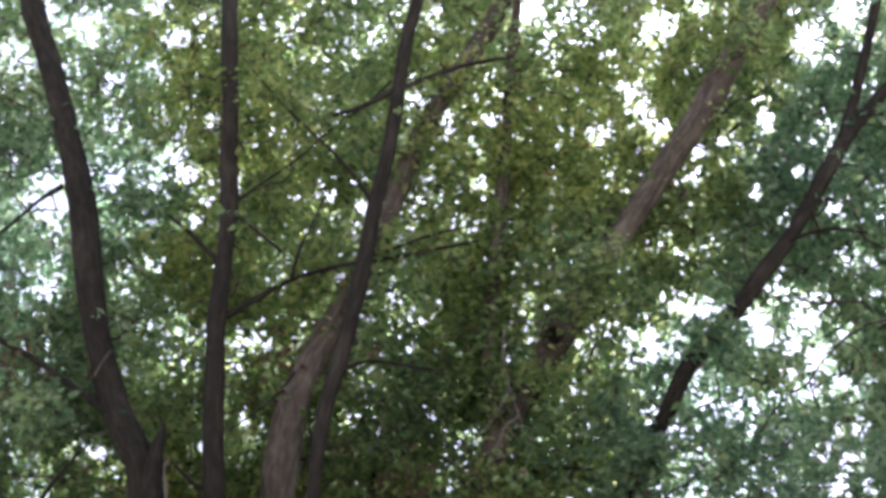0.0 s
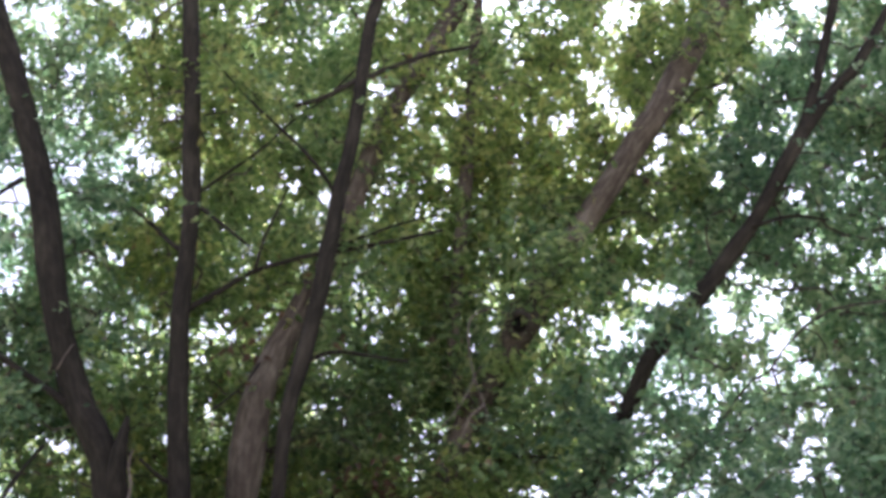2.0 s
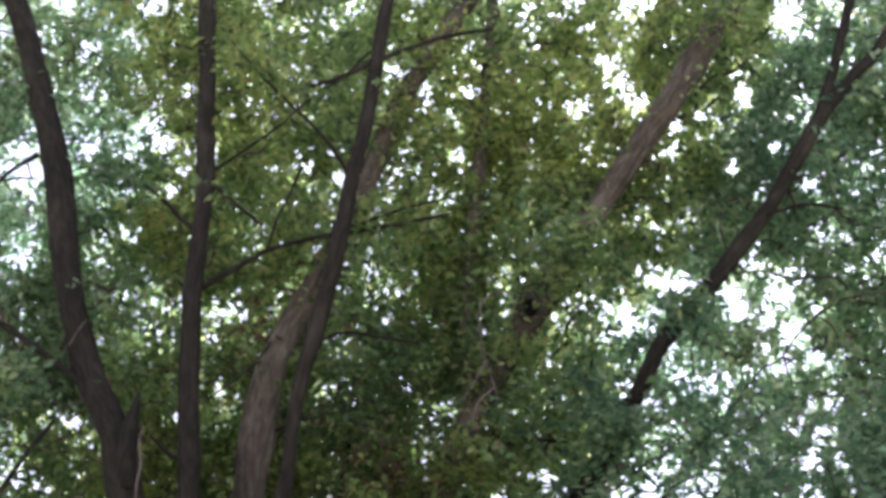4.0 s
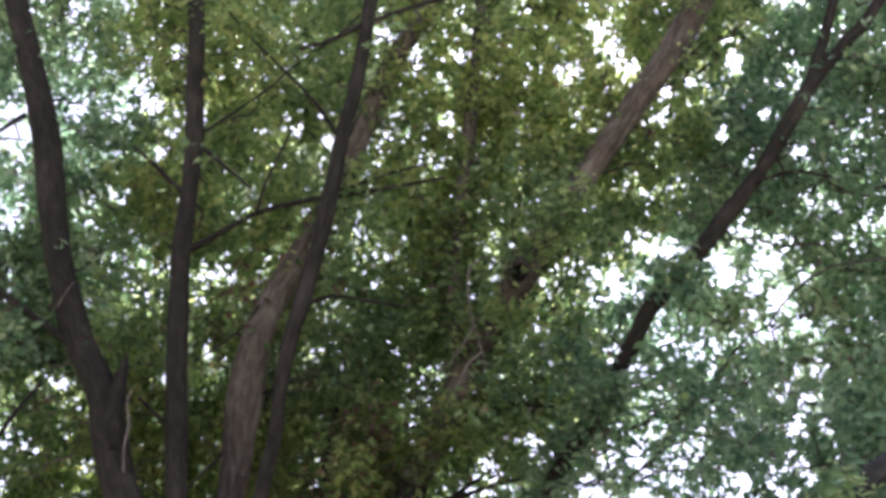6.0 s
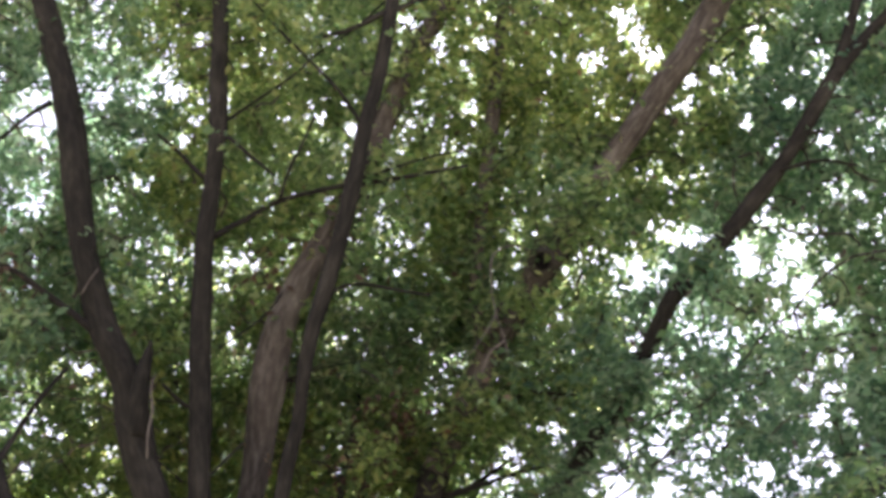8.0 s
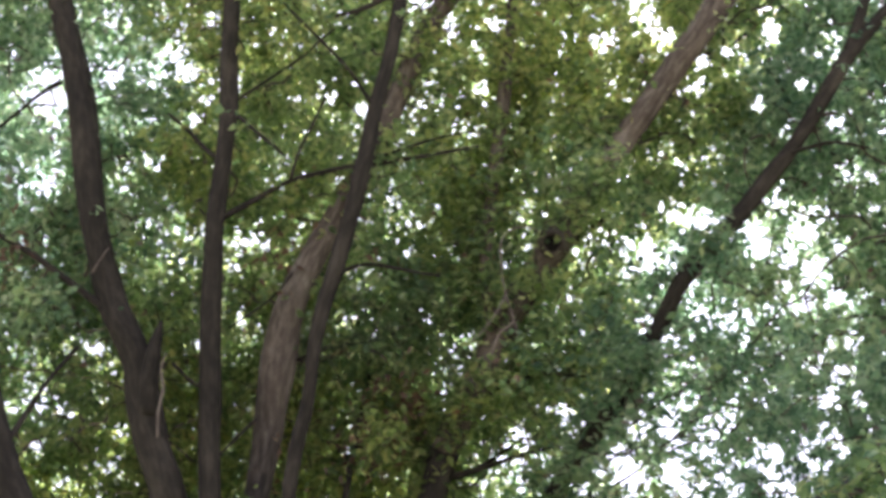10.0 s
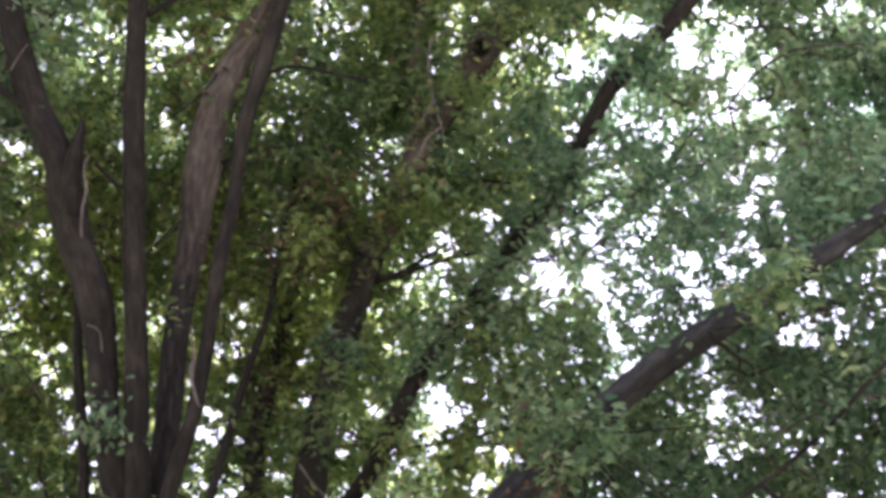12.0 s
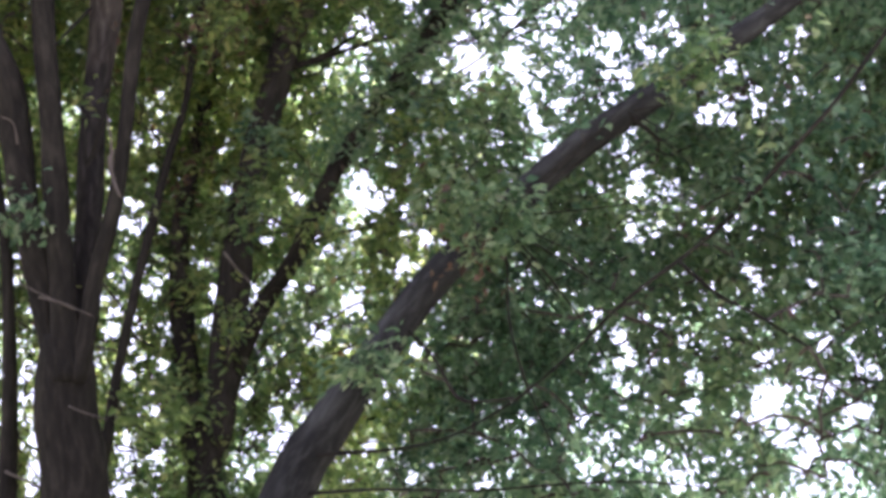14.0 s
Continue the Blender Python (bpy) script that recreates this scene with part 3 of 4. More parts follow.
clearing((0.58, 9.50, 8.97), (0.06, 0.78), 0.84, 1.19)
clearing((-1.94, 9.50, 5.90), (-0.20, 0.45), 0.30, 1.39)
clearing((0.63, 9.50, 3.13), (0.07, 0.16), 0.39, 1.27)
clearing((-0.73, 9.50, 4.40), (-0.08, 0.30), 0.32, 1.17)
clearing((1.18, 9.50, 7.34), (0.12, 0.60), 0.32, 1.33)
clearing((3.97, 9.50, 4.96), (0.42, 0.35), 0.82, 1.14)
clearing((-0.63, 9.50, 6.32), (-0.07, 0.50), 0.48, 1.27)
clearing((-1.07, 9.50, 5.95), (-0.11, 0.46), 0.59, 1.33)
clearing((0.47, 9.50, 5.39), (0.05, 0.40), 0.34, 1.19)
clearing((1.71, 9.50, 4.09), (0.18, 0.26), 0.33, 1.17)
clearing((0.02, 9.50, 3.80), (0.00, 0.23), 0.24, 1.17)
clearing((1.36, 9.50, 7.34), (0.14, 0.60), 0.41, 1.33)
clearing((-1.77, 9.50, 5.96), (-0.19, 0.46), 0.46, 1.27)
clearing((-0.77, 9.50, 4.40), (-0.08, 0.30), 0.53, 1.17)
clearing((1.96, 9.50, 4.60), (0.21, 0.32), 0.38, 1.39)
clearing((-0.33, 9.50, 4.48), (-0.03, 0.30), 0.33, 1.22)
clearing((0.16, 9.50, 5.42), (0.02, 0.40), 0.29, 1.70)
clearing((1.37, 9.50, 4.08), (0.14, 0.26), 0.37, 1.70)
clearing((1.38, 9.50, 3.54), (0.15, 0.20), 0.36, 1.60)
clearing((1.38, 9.50, 2.93), (0.15, 0.14), 0.32, 1.60)
clearing((4.33, 9.50, 5.32), (0.46, 0.39), 0.44, 1.60)
clearing((1.68, 9.50, 5.58), (0.18, 0.42), 0.26, 1.25)
clearing((1.88, 9.50, 9.68), (0.20, 0.85), 0.62, 1.20)
clearing((3.21, 9.50, 10.02), (0.34, 0.89), 0.63, 1.20)
clearing((-0.27, 9.50, 5.94), (-0.03, 0.46), 0.34, 1.50)
clearing((-3.56, 9.50, 9.35), (-0.37, 0.82), 0.76, 0.75)
clearing((-3.46, 9.50, 8.12), (-0.36, 0.69), 0.48, 0.75)
clearing((-1.60, 9.50, 8.18), (-0.17, 0.69), 0.38, 0.75)
clearing((-1.89, 9.50, 3.84), (-0.20, 0.24), 0.51, 0.60)
clearing((-1.12, 9.50, 3.98), (-0.12, 0.25), 0.44, 0.75)
clearing((0.34, 9.50, 3.94), (0.04, 0.25), 0.24, 0.80)
clearing((2.13, 9.50, 6.82), (0.22, 0.55), 0.63, 0.80)
clearing((2.97, 9.50, 7.03), (0.31, 0.57), 0.63, 0.80)
clearing((2.35, 9.50, 6.04), (0.25, 0.47), 0.56, 0.85)
clearing((-3.40, 9.50, 11.58), (-0.36, 1.05), 0.85, 0.62)
clearing((3.79, 9.50, 3.08), (0.40, 0.16), 0.57, 0.82)
clearing((4.15, 9.50, 4.40), (0.44, 0.30), 0.34, 1.40)
clearing((1.70, 9.50, 9.35), (0.18, 0.82), 0.30, 1.30)

# holes in the leaves through which the sky shows, from the stems' feet upwards
gap(-3.54, 9.72, 0.263, 0.03)
gap(-3.69, 9.59, 0.180, 0.05)
gap(-3.99, 10.13, 0.137, 0.25)
gap(-3.04, 9.85, 0.148, 0.12)
gap(-3.08, 10.56, 0.116, 0.35)
gap(-2.32, 9.92, 0.116, 0.08)
gap(-2.13, 9.59, 0.085, 0.10)
gap(-2.21, 9.36, 0.094, 0.08)
gap(-2.15, 10.55, 0.116, 0.15)
gap(-2.76, 8.85, 0.126, 0.20)
gap(-2.56, 8.89, 0.105, 0.20)
gap(-3.44, 8.63, 0.137, 0.08)
gap(-3.19, 8.76, 0.074, 0.20)
gap(-2.53, 8.25, 0.126, 0.25)
gap(-3.32, 8.07, 0.074, 0.30)
gap(-3.43, 9.23, 0.085, 0.20)
gap(-1.10, 9.79, 0.064, 0.15)
gap(-1.00, 9.62, 0.064, 0.15)
gap(-0.70, 9.49, 0.078, 0.08)
gap(-1.54, 8.04, 0.085, 0.30)
gap(-0.45, 8.48, 0.059, 0.20)
gap(0.09, 10.41, 0.136, 0.10)
gap(0.33, 10.23, 0.078, 0.15)
gap(0.55, 10.52, 0.107, 0.12)
gap(0.80, 10.30, 0.107, 0.25)
gap(1.51, 10.27, 0.137, 0.10)
gap(0.35, 9.72, 0.107, 0.20)
gap(1.96, 10.55, 0.148, 0.15)
gap(2.10, 10.32, 0.126, 0.20)
gap(2.41, 10.04, 0.105, 0.12)
gap(2.38, 9.75, 0.085, 0.25)
gap(2.66, 10.16, 0.085, 0.25)
gap(3.11, 10.41, 0.116, 0.12)
gap(3.07, 10.70, 0.094, 0.20)
gap(2.87, 9.52, 0.085, 0.12)
gap(3.50, 9.32, 0.126, 0.15)
gap(3.28, 9.75, 0.064, 0.30)
gap(2.04, 8.33, 0.133, 0.15)
gap(2.25, 8.24, 0.113, 0.10)
gap(1.85, 8.36, 0.077, 0.20)
gap(2.66, 8.15, 0.090, 0.03)
gap(2.67, 7.97, 0.147, 0.02)
gap(2.84, 8.48, 0.104, 0.15)
gap(1.72, 7.98, 0.077, 0.15)
gap(2.98, 8.15, 0.066, 0.20)
gap(3.08, 8.04, 0.081, 0.12)
gap(3.54, 8.81, 0.116, 0.20)
gap(3.72, 8.69, 0.077, 0.25)
gap(3.22, 8.36, 0.050, 0.20)
gap(3.35, 7.98, 0.090, 0.10)
gap(3.08, 7.75, 0.122, 0.07)
gap(2.91, 7.84, 0.073, 0.20)
gap(2.96, 7.42, 0.121, 0.10)
gap(3.23, 7.48, 0.082, 0.20)
gap(2.85, 7.59, 0.071, 0.30)
gap(1.75, 7.81, 0.104, 0.08)
gap(1.91, 7.76, 0.058, 0.20)
gap(2.04, 7.58, 0.071, 0.20)
gap(2.49, 7.32, 0.062, 0.20)
gap(2.10, 7.32, 0.071, 0.20)
gap(1.85, 7.03, 0.071, 0.25)
gap(1.94, 6.65, 0.213, 0.45)
gap(2.13, 6.35, 0.193, 0.30)
gap(1.80, 6.11, 0.071, 0.10)
gap(1.51, 6.28, 0.118, 0.15)
gap(1.42, 5.92, 0.148, 0.05)
gap(1.36, 6.06, 0.105, 0.10)
gap(1.76, 5.95, 0.108, 0.08)
gap(0.95, 6.44, 0.068, 0.10)
gap(0.80, 6.06, 0.086, 0.20)
gap(0.62, 6.25, 0.097, 0.30)
gap(1.07, 5.79, 0.078, 0.10)
gap(2.50, 5.87, 0.081, 0.08)
gap(2.48, 6.06, 0.090, 0.25)
gap(2.74, 7.00, 0.071, 0.25)
gap(2.95, 6.85, 0.112, 0.15)
gap(3.16, 6.77, 0.112, 0.07)
gap(3.03, 6.54, 0.101, 0.12)
gap(3.25, 6.54, 0.090, 0.15)
gap(2.98, 6.20, 0.112, 0.12)
gap(3.06, 6.10, 0.071, 0.10)
gap(2.86, 5.97, 0.081, 0.15)
gap(3.29, 7.05, 0.101, 0.15)
gap(3.13, 7.04, 0.082, 0.20)
gap(3.12, 5.76, 0.064, 0.15)
gap(2.14, 5.74, 0.064, 0.20)
gap(-3.20, 6.60, 0.180, 0.30)
gap(-3.36, 6.49, 0.074, 0.08)
gap(-3.10, 6.15, 0.074, 0.08)
gap(-2.75, 7.03, 0.074, 0.04)
gap(-2.88, 6.42, 0.074, 0.20)
gap(-2.86, 5.83, 0.085, 0.30)
gap(-3.42, 7.00, 0.064, 0.30)
gap(-0.40, 7.06, 0.049, 0.20)
gap(-0.15, 7.32, 0.049, 0.30)
gap(1.26, 7.19, 0.059, 0.25)
gap(0.59, 6.20, 0.096, 0.25)
gap(0.79, 5.99, 0.048, 0.25)
gap(1.51, 6.29, 0.097, 0.10)
gap(1.46, 5.86, 0.112, 0.03)
gap(1.75, 5.91, 0.082, 0.05)
gap(1.79, 6.29, 0.091, 0.10)
gap(1.96, 6.17, 0.150, 0.30)
gap(2.10, 6.24, 0.091, 0.20)
gap(1.20, 5.91, 0.052, 0.15)
gap(1.02, 5.80, 0.071, 0.30)
gap(1.38, 5.67, 0.077, 0.20)
gap(0.30, 5.83, 0.071, 0.40)
gap(1.84, 5.44, 0.096, 0.07)
gap(1.96, 5.19, 0.066, 0.04)
gap(2.07, 5.55, 0.082, 0.40)
gap(2.45, 5.81, 0.066, 0.04)
gap(2.59, 5.80, 0.052, 0.04)
gap(2.54, 6.07, 0.091, 0.12)
gap(2.78, 6.07, 0.091, 0.10)
gap(3.00, 6.21, 0.099, 0.04)
gap(3.10, 6.11, 0.059, 0.10)
gap(2.43, 6.17, 0.074, 0.20)
gap(2.22, 5.76, 0.052, 0.20)
gap(3.44, 5.87, 0.105, 0.07)
gap(3.29, 5.56, 0.147, 0.35)
gap(3.21, 5.45, 0.105, 0.07)
gap(3.39, 5.40, 0.105, 0.03)
gap(3.58, 5.63, 0.105, 0.12)
gap(3.63, 5.47, 0.074, 0.10)
gap(3.12, 5.66, 0.063, 0.30)
gap(4.05, 6.14, 0.105, 0.10)
gap(3.80, 6.21, 0.059, 0.20)
gap(3.93, 5.94, 0.074, 0.25)
gap(4.30, 5.75, 0.045, 0.10)
gap(2.63, 4.97, 0.066, 0.05)
gap(2.56, 5.11, 0.045, 0.20)
gap(2.91, 5.08, 0.045, 0.20)
gap(2.30, 4.89, 0.066, 0.30)
gap(2.55, 4.82, 0.045, 0.20)
gap(2.85, 5.41, 0.075, 0.40)
gap(2.51, 4.56, 0.059, 0.20)
gap(2.59, 4.46, 0.038, 0.20)
gap(3.29, 4.55, 0.045, 0.20)
gap(3.45, 4.44, 0.053, 0.20)
gap(4.39, 4.99, 0.045, 0.20)
gap(4.13, 4.56, 0.045, 0.20)
gap(3.40, 4.18, 0.085, 0.03)
gap(3.47, 4.06, 0.062, 0.04)
gap(3.66, 4.17, 0.039, 0.15)
gap(3.17, 3.68, 0.050, 0.10)
gap(2.21, 3.89, 0.051, 0.05)
gap(2.39, 3.71, 0.066, 0.04)
gap(2.57, 3.88, 0.051, 0.10)
gap(2.62, 3.54, 0.058, 0.07)
gap(2.41, 3.54, 0.085, 0.45)
gap(2.57, 3.44, 0.032, 0.20)
gap(2.90, 3.42, 0.084, 0.10)
gap(2.86, 3.22, 0.067, 0.05)
gap(2.79, 3.11, 0.059, 0.15)
gap(3.20, 3.10, 0.061, 0.12)
gap(3.44, 3.51, 0.108, 0.10)
gap(3.43, 3.25, 0.145, 0.02)
gap(3.37, 3.11, 0.133, 0.02)
gap(3.51, 2.97, 0.133, 0.03)
gap(3.54, 3.34, 0.085, 0.15)
gap(3.77, 3.38, 0.096, 0.10)
gap(3.72, 2.88, 0.133, 0.05)
gap(3.62, 2.72, 0.133, 0.10)
gap(3.83, 2.71, 0.108, 0.15)
gap(3.87, 3.29, 0.108, 0.10)
gap(4.09, 3.07, 0.157, 0.12)
gap(4.18, 3.40, 0.157, 0.20)
gap(3.99, 2.98, 0.108, 0.10)
gap(3.24, 2.71, 0.073, 0.20)
gap(3.58, 2.56, 0.108, 0.10)
gap(3.98, 2.62, 0.073, 0.20)
gap(3.91, 3.62, 0.080, 0.12)
gap(3.80, 3.70, 0.043, 0.20)
gap(2.05, 3.15, 0.051, 0.10)
gap(2.02, 2.80, 0.046, 0.05)
gap(2.12, 2.77, 0.032, 0.10)
gap(2.43, 2.83, 0.058, 0.25)
gap(2.45, 2.65, 0.039, 0.15)
gap(1.97, 3.77, 0.051, 0.08)
gap(1.91, 3.84, 0.039, 0.10)
gap(1.80, 4.00, 0.046, 0.25)
gap(1.64, 3.14, 0.058, 0.30)
gap(0.85, 2.75, 0.077, 0.20)
gap(0.99, 3.12, 0.052, 0.25)
gap(0.53, 2.96, 0.052, 0.25)
gap(1.33, 2.71, 0.060, 0.20)
gap(1.72, 2.88, 0.026, 0.10)
gap(0.54, 4.99, 0.087, 0.01)
gap(0.52, 4.82, 0.087, 0.01)
gap(0.65, 4.78, 0.063, 0.04)
gap(0.85, 4.67, 0.056, 0.04)
gap(0.75, 4.85, 0.048, 0.15)
gap(1.00, 4.45, 0.056, 0.15)
gap(0.84, 4.56, 0.040, 0.10)
gap(0.78, 5.09, 0.056, 0.25)
gap(0.43, 4.05, 0.077, 0.07)
gap(0.42, 3.95, 0.069, 0.07)
gap(0.22, 3.81, 0.061, 0.04)
gap(0.34, 3.86, 0.129, 0.35)
gap(0.12, 3.74, 0.052, 0.10)
gap(0.29, 3.67, 0.052, 0.15)
gap(0.42, 3.71, 0.044, 0.15)
gap(0.48, 4.14, 0.044, 0.10)
gap(0.77, 4.26, 0.069, 0.10)
gap(0.20, 4.53, 0.048, 0.15)
gap(-0.13, 4.65, 0.056, 0.04)
gap(-0.19, 4.52, 0.048, 0.08)
gap(-0.03, 4.56, 0.040, 0.15)
gap(-0.43, 4.89, 0.040, 0.04)
gap(0.08, 4.86, 0.056, 0.20)
gap(-0.03, 4.17, 0.052, 0.07)
gap(0.15, 4.15, 0.052, 0.15)
gap(-0.22, 4.14, 0.044, 0.10)
gap(-0.55, 4.13, 0.052, 0.08)
gap(-0.54, 3.96, 0.041, 0.05)
gap(-0.55, 3.86, 0.041, 0.05)
gap(-0.07, 3.13, 0.077, 0.04)
gap(-0.12, 3.02, 0.077, 0.04)
gap(0.05, 3.26, 0.077, 0.15)
gap(-0.29, 3.06, 0.044, 0.10)
gap(-0.71, 3.39, 0.052, 0.08)
gap(-0.94, 3.32, 0.052, 0.15)
gap(-1.16, 3.03, 0.073, 0.03)
gap(-1.16, 2.89, 0.073, 0.04)
gap(-1.17, 2.77, 0.073, 0.08)
gap(-1.14, 3.58, 0.062, 0.07)
gap(-1.17, 4.30, 0.092, 0.20)
gap(-0.96, 4.17, 0.083, 0.10)
gap(-1.24, 3.89, 0.062, 0.08)
gap(-1.10, 3.89, 0.062, 0.30)
gap(-1.75, 2.93, 0.083, 0.03)
gap(-1.76, 2.79, 0.073, 0.01)
gap(-1.75, 3.12, 0.073, 0.07)
gap(-1.73, 3.43, 0.052, 0.20)
gap(-1.95, 4.29, 0.083, 0.30)
gap(-2.00, 4.78, 0.062, 0.20)
gap(-1.12, 4.65, 0.083, 0.15)
gap(-0.93, 5.29, 0.073, 0.25)
gap(-1.10, 5.29, 0.073, 0.25)
gap(-0.77, 4.63, 0.048, 0.10)
gap(-0.30, 2.83, 0.044, 0.20)
gap(-3.50, 11.91, 0.234, 0.10)
gap(-3.66, 11.43, 0.102, 0.30)
gap(-2.63, 11.75, 0.168, 0.10)
gap(-2.84, 12.18, 0.172, 0.20)
gap(-3.17, 11.10, 0.163, 0.25)
gap(-3.94, 12.17, 0.106, 0.30)
gap(-2.43, 12.08, 0.131, 0.30)
gap(-1.79, 11.93, 0.085, 0.30)
gap(-0.01, 12.03, 0.097, 0.30)
gap(0.94, 11.96, 0.179, 0.15)
gap(1.32, 11.99, 0.155, 0.20)
gap(1.58, 11.73, 0.103, 0.20)
gap(2.23, 11.71, 0.193, 0.15)
gap(1.81, 10.85, 0.136, 0.20)
gap(2.70, 11.98, 0.131, 0.20)
gap(1.05, 11.42, 0.117, 0.25)
gap(1.72, 11.40, 0.082, 0.20)
gap(3.75, 11.49, 0.229, 0.08)
gap(3.88, 11.24, 0.126, 0.20)
gap(4.17, 11.89, 0.169, 0.10)
gap(4.33, 11.55, 0.102, 0.20)
gap(3.60, 11.91, 0.105, 0.30)
gap(0.37, 11.29, 0.070, 0.20)
gap(-0.19, 10.77, 0.114, 0.25)
gap(-4.25, 11.61, 0.167, 0.25)
gap(-2.25, 5.32, 0.067, 0.10)
gap(-2.38, 5.28, 0.058, 0.15)
gap(-2.32, 5.10, 0.107, 0.35)
gap(-2.18, 4.96, 0.066, 0.15)
gap(-2.00, 4.84, 0.065, 0.10)
gap(-1.92, 4.74, 0.049, 0.15)
gap(-2.14, 4.72, 0.081, 0.25)
gap(-2.09, 4.55, 0.056, 0.15)
gap(-1.91, 4.35, 0.080, 0.12)
gap(-2.28, 4.28, 0.064, 0.20)
gap(-1.28, 5.04, 0.045, 0.10)
gap(-1.12, 4.81, 0.074, 0.12)
gap(-1.04, 4.66, 0.065, 0.08)
gap(-1.17, 4.32, 0.060, 0.10)
gap(-0.97, 5.35, 0.055, 0.15)
gap(-0.79, 4.64, 0.049, 0.10)
gap(-0.82, 4.28, 0.056, 0.08)
gap(-0.41, 4.91, 0.058, 0.08)
gap(-1.86, 5.37, 0.050, 0.15)
gap(-1.15, 5.35, 0.050, 0.20)
gap(-0.68, 4.95, 0.041, 0.25)
gap(-0.44, 5.26, 0.059, 0.30)

# stretches where the stems show between the leaves
gap(-1.10, 5.29, 0.058, 0.10)
gap(-0.96, 5.36, 0.050, 0.10)
gap(-0.98, 5.07, 0.049, 0.10)
gap(-1.17, 4.67, 0.073, 0.10)
gap(-1.07, 4.64, 0.073, 0.10)
gap(-1.13, 4.79, 0.057, 0.10)
gap(-0.91, 4.60, 0.049, 0.10)
gap(-0.79, 4.66, 0.053, 0.10)
gap(-1.19, 4.39, 0.056, 0.10)
gap(-1.18, 4.29, 0.072, 0.10)
gap(-1.30, 4.13, 0.056, 0.10)
gap(-0.97, 4.16, 0.072, 0.10)
gap(-0.81, 4.28, 0.056, 0.10)
gap(-1.22, 4.00, 0.056, 0.10)
gap(-1.24, 3.86, 0.071, 0.10)
gap(-1.08, 3.91, 0.071, 0.10)
gap(-1.10, 3.79, 0.055, 0.10)
gap(-1.13, 3.57, 0.063, 0.10)
gap(-0.90, 3.63, 0.055, 0.10)
gap(-0.87, 3.91, 0.056, 0.10)
gap(-0.55, 3.92, 0.080, 0.10)
gap(-0.54, 4.10, 0.056, 0.10)
gap(-0.61, 4.34, 0.057, 0.10)
gap(-0.69, 3.40, 0.063, 0.10)
gap(-0.94, 3.31, 0.070, 0.10)
gap(-1.13, 3.01, 0.100, 0.10)
gap(-1.13, 3.12, 0.062, 0.10)
gap(-0.94, 3.00, 0.069, 0.10)
gap(-1.94, 4.27, 0.064, 0.10)
gap(-1.91, 4.43, 0.056, 0.10)
gap(-1.96, 4.73, 0.052, 0.10)
gap(-1.78, 3.44, 0.062, 0.10)
gap(-1.75, 3.11, 0.100, 0.10)
gap(-1.69, 2.99, 0.076, 0.10)
gap(-1.84, 3.58, 0.054, 0.10)
gap(-0.12, 4.64, 0.090, 0.10)
gap(-0.17, 4.49, 0.073, 0.10)
gap(0.20, 4.53, 0.074, 0.10)
gap(0.27, 4.43, 0.057, 0.10)
gap(-0.23, 4.12, 0.073, 0.10)
gap(-0.01, 4.17, 0.065, 0.10)
gap(0.15, 4.17, 0.057, 0.10)
gap(0.01, 3.47, 0.063, 0.10)
gap(-0.11, 3.26, 0.071, 0.10)
gap(-0.07, 3.06, 0.086, 0.10)
gap(-0.30, 3.09, 0.078, 0.10)
gap(-0.32, 3.41, 0.055, 0.10)
gap(0.08, 4.83, 0.074, 0.10)
gap(-0.43, 4.91, 0.058, 0.10)
gap(0.22, 3.83, 0.112, 0.10)
gap(0.43, 4.01, 0.113, 0.10)
gap(0.38, 3.71, 0.072, 0.10)
gap(0.53, 3.00, 0.063, 0.10)
gap(0.85, 4.71, 0.075, 0.10)
gap(1.00, 4.53, 0.066, 0.10)
gap(0.81, 4.30, 0.074, 0.10)
gap(0.88, 3.67, 0.064, 0.10)
gap(0.89, 8.33, 0.043, 0.10)
gap(0.62, 6.22, 0.078, 0.10)
gap(0.44, 6.03, 0.069, 0.10)
gap(0.85, 6.44, 0.057, 0.10)
gap(1.16, 7.89, 0.057, 0.10)
gap(-0.12, 7.28, 0.073, 0.10)
gap(-2.78, 7.01, 0.081, 0.10)
gap(-2.57, 8.23, 0.077, 0.10)
gap(-1.50, 8.01, 0.066, 0.10)
gap(-2.97, 6.48, 0.070, 0.10)
gap(-0.53, 7.14, 0.055, 0.10)
gap(-1.62, 7.24, 0.055, 0.10)
bare(2.39, 9.00, 10.11)
bare(2.23, 9.04, 9.84)
bare(2.06, 9.12, 9.62)
bare(1.72, 9.30, 9.15)
bare(1.63, 9.35, 9.04)
bare(0.98, 9.67, 8.14)
bare(1.05, 9.63, 8.24)
bare(0.46, 10.01, 7.35)
bare(0.56, 9.93, 7.55)
bare(0.92, 9.71, 8.05)
bare(0.86, 9.75, 7.95)
bare(0.68, 9.87, 7.68)
bare(0.52, 9.97, 7.44)
bare(0.41, 10.04, 7.27)
bare(-0.48, 9.48, 9.34)
bare(-0.39, 9.46, 9.61)
bare(-0.28, 9.44, 9.94)
bare(-0.93, 9.55, 8.26)
bare(-1.19, 9.59, 7.64)
bare(-1.25, 9.61, 7.40)
bare(-1.29, 9.63, 7.13)
bare(-1.32, 9.64, 6.93)
bare(3.57, 8.96, 9.63)
bare(3.42, 9.00, 9.40)
bare(3.08, 9.13, 8.89)
bare(2.91, 9.20, 8.68)
bare(2.76, 9.25, 8.51)
bare(2.60, 9.32, 8.31)
bare(1.99, 9.53, 7.65)
bare(1.91, 9.58, 7.52)
bare(1.81, 9.65, 7.33)
bare(1.34, 9.87, 6.61)
bare(1.25, 9.90, 6.48)
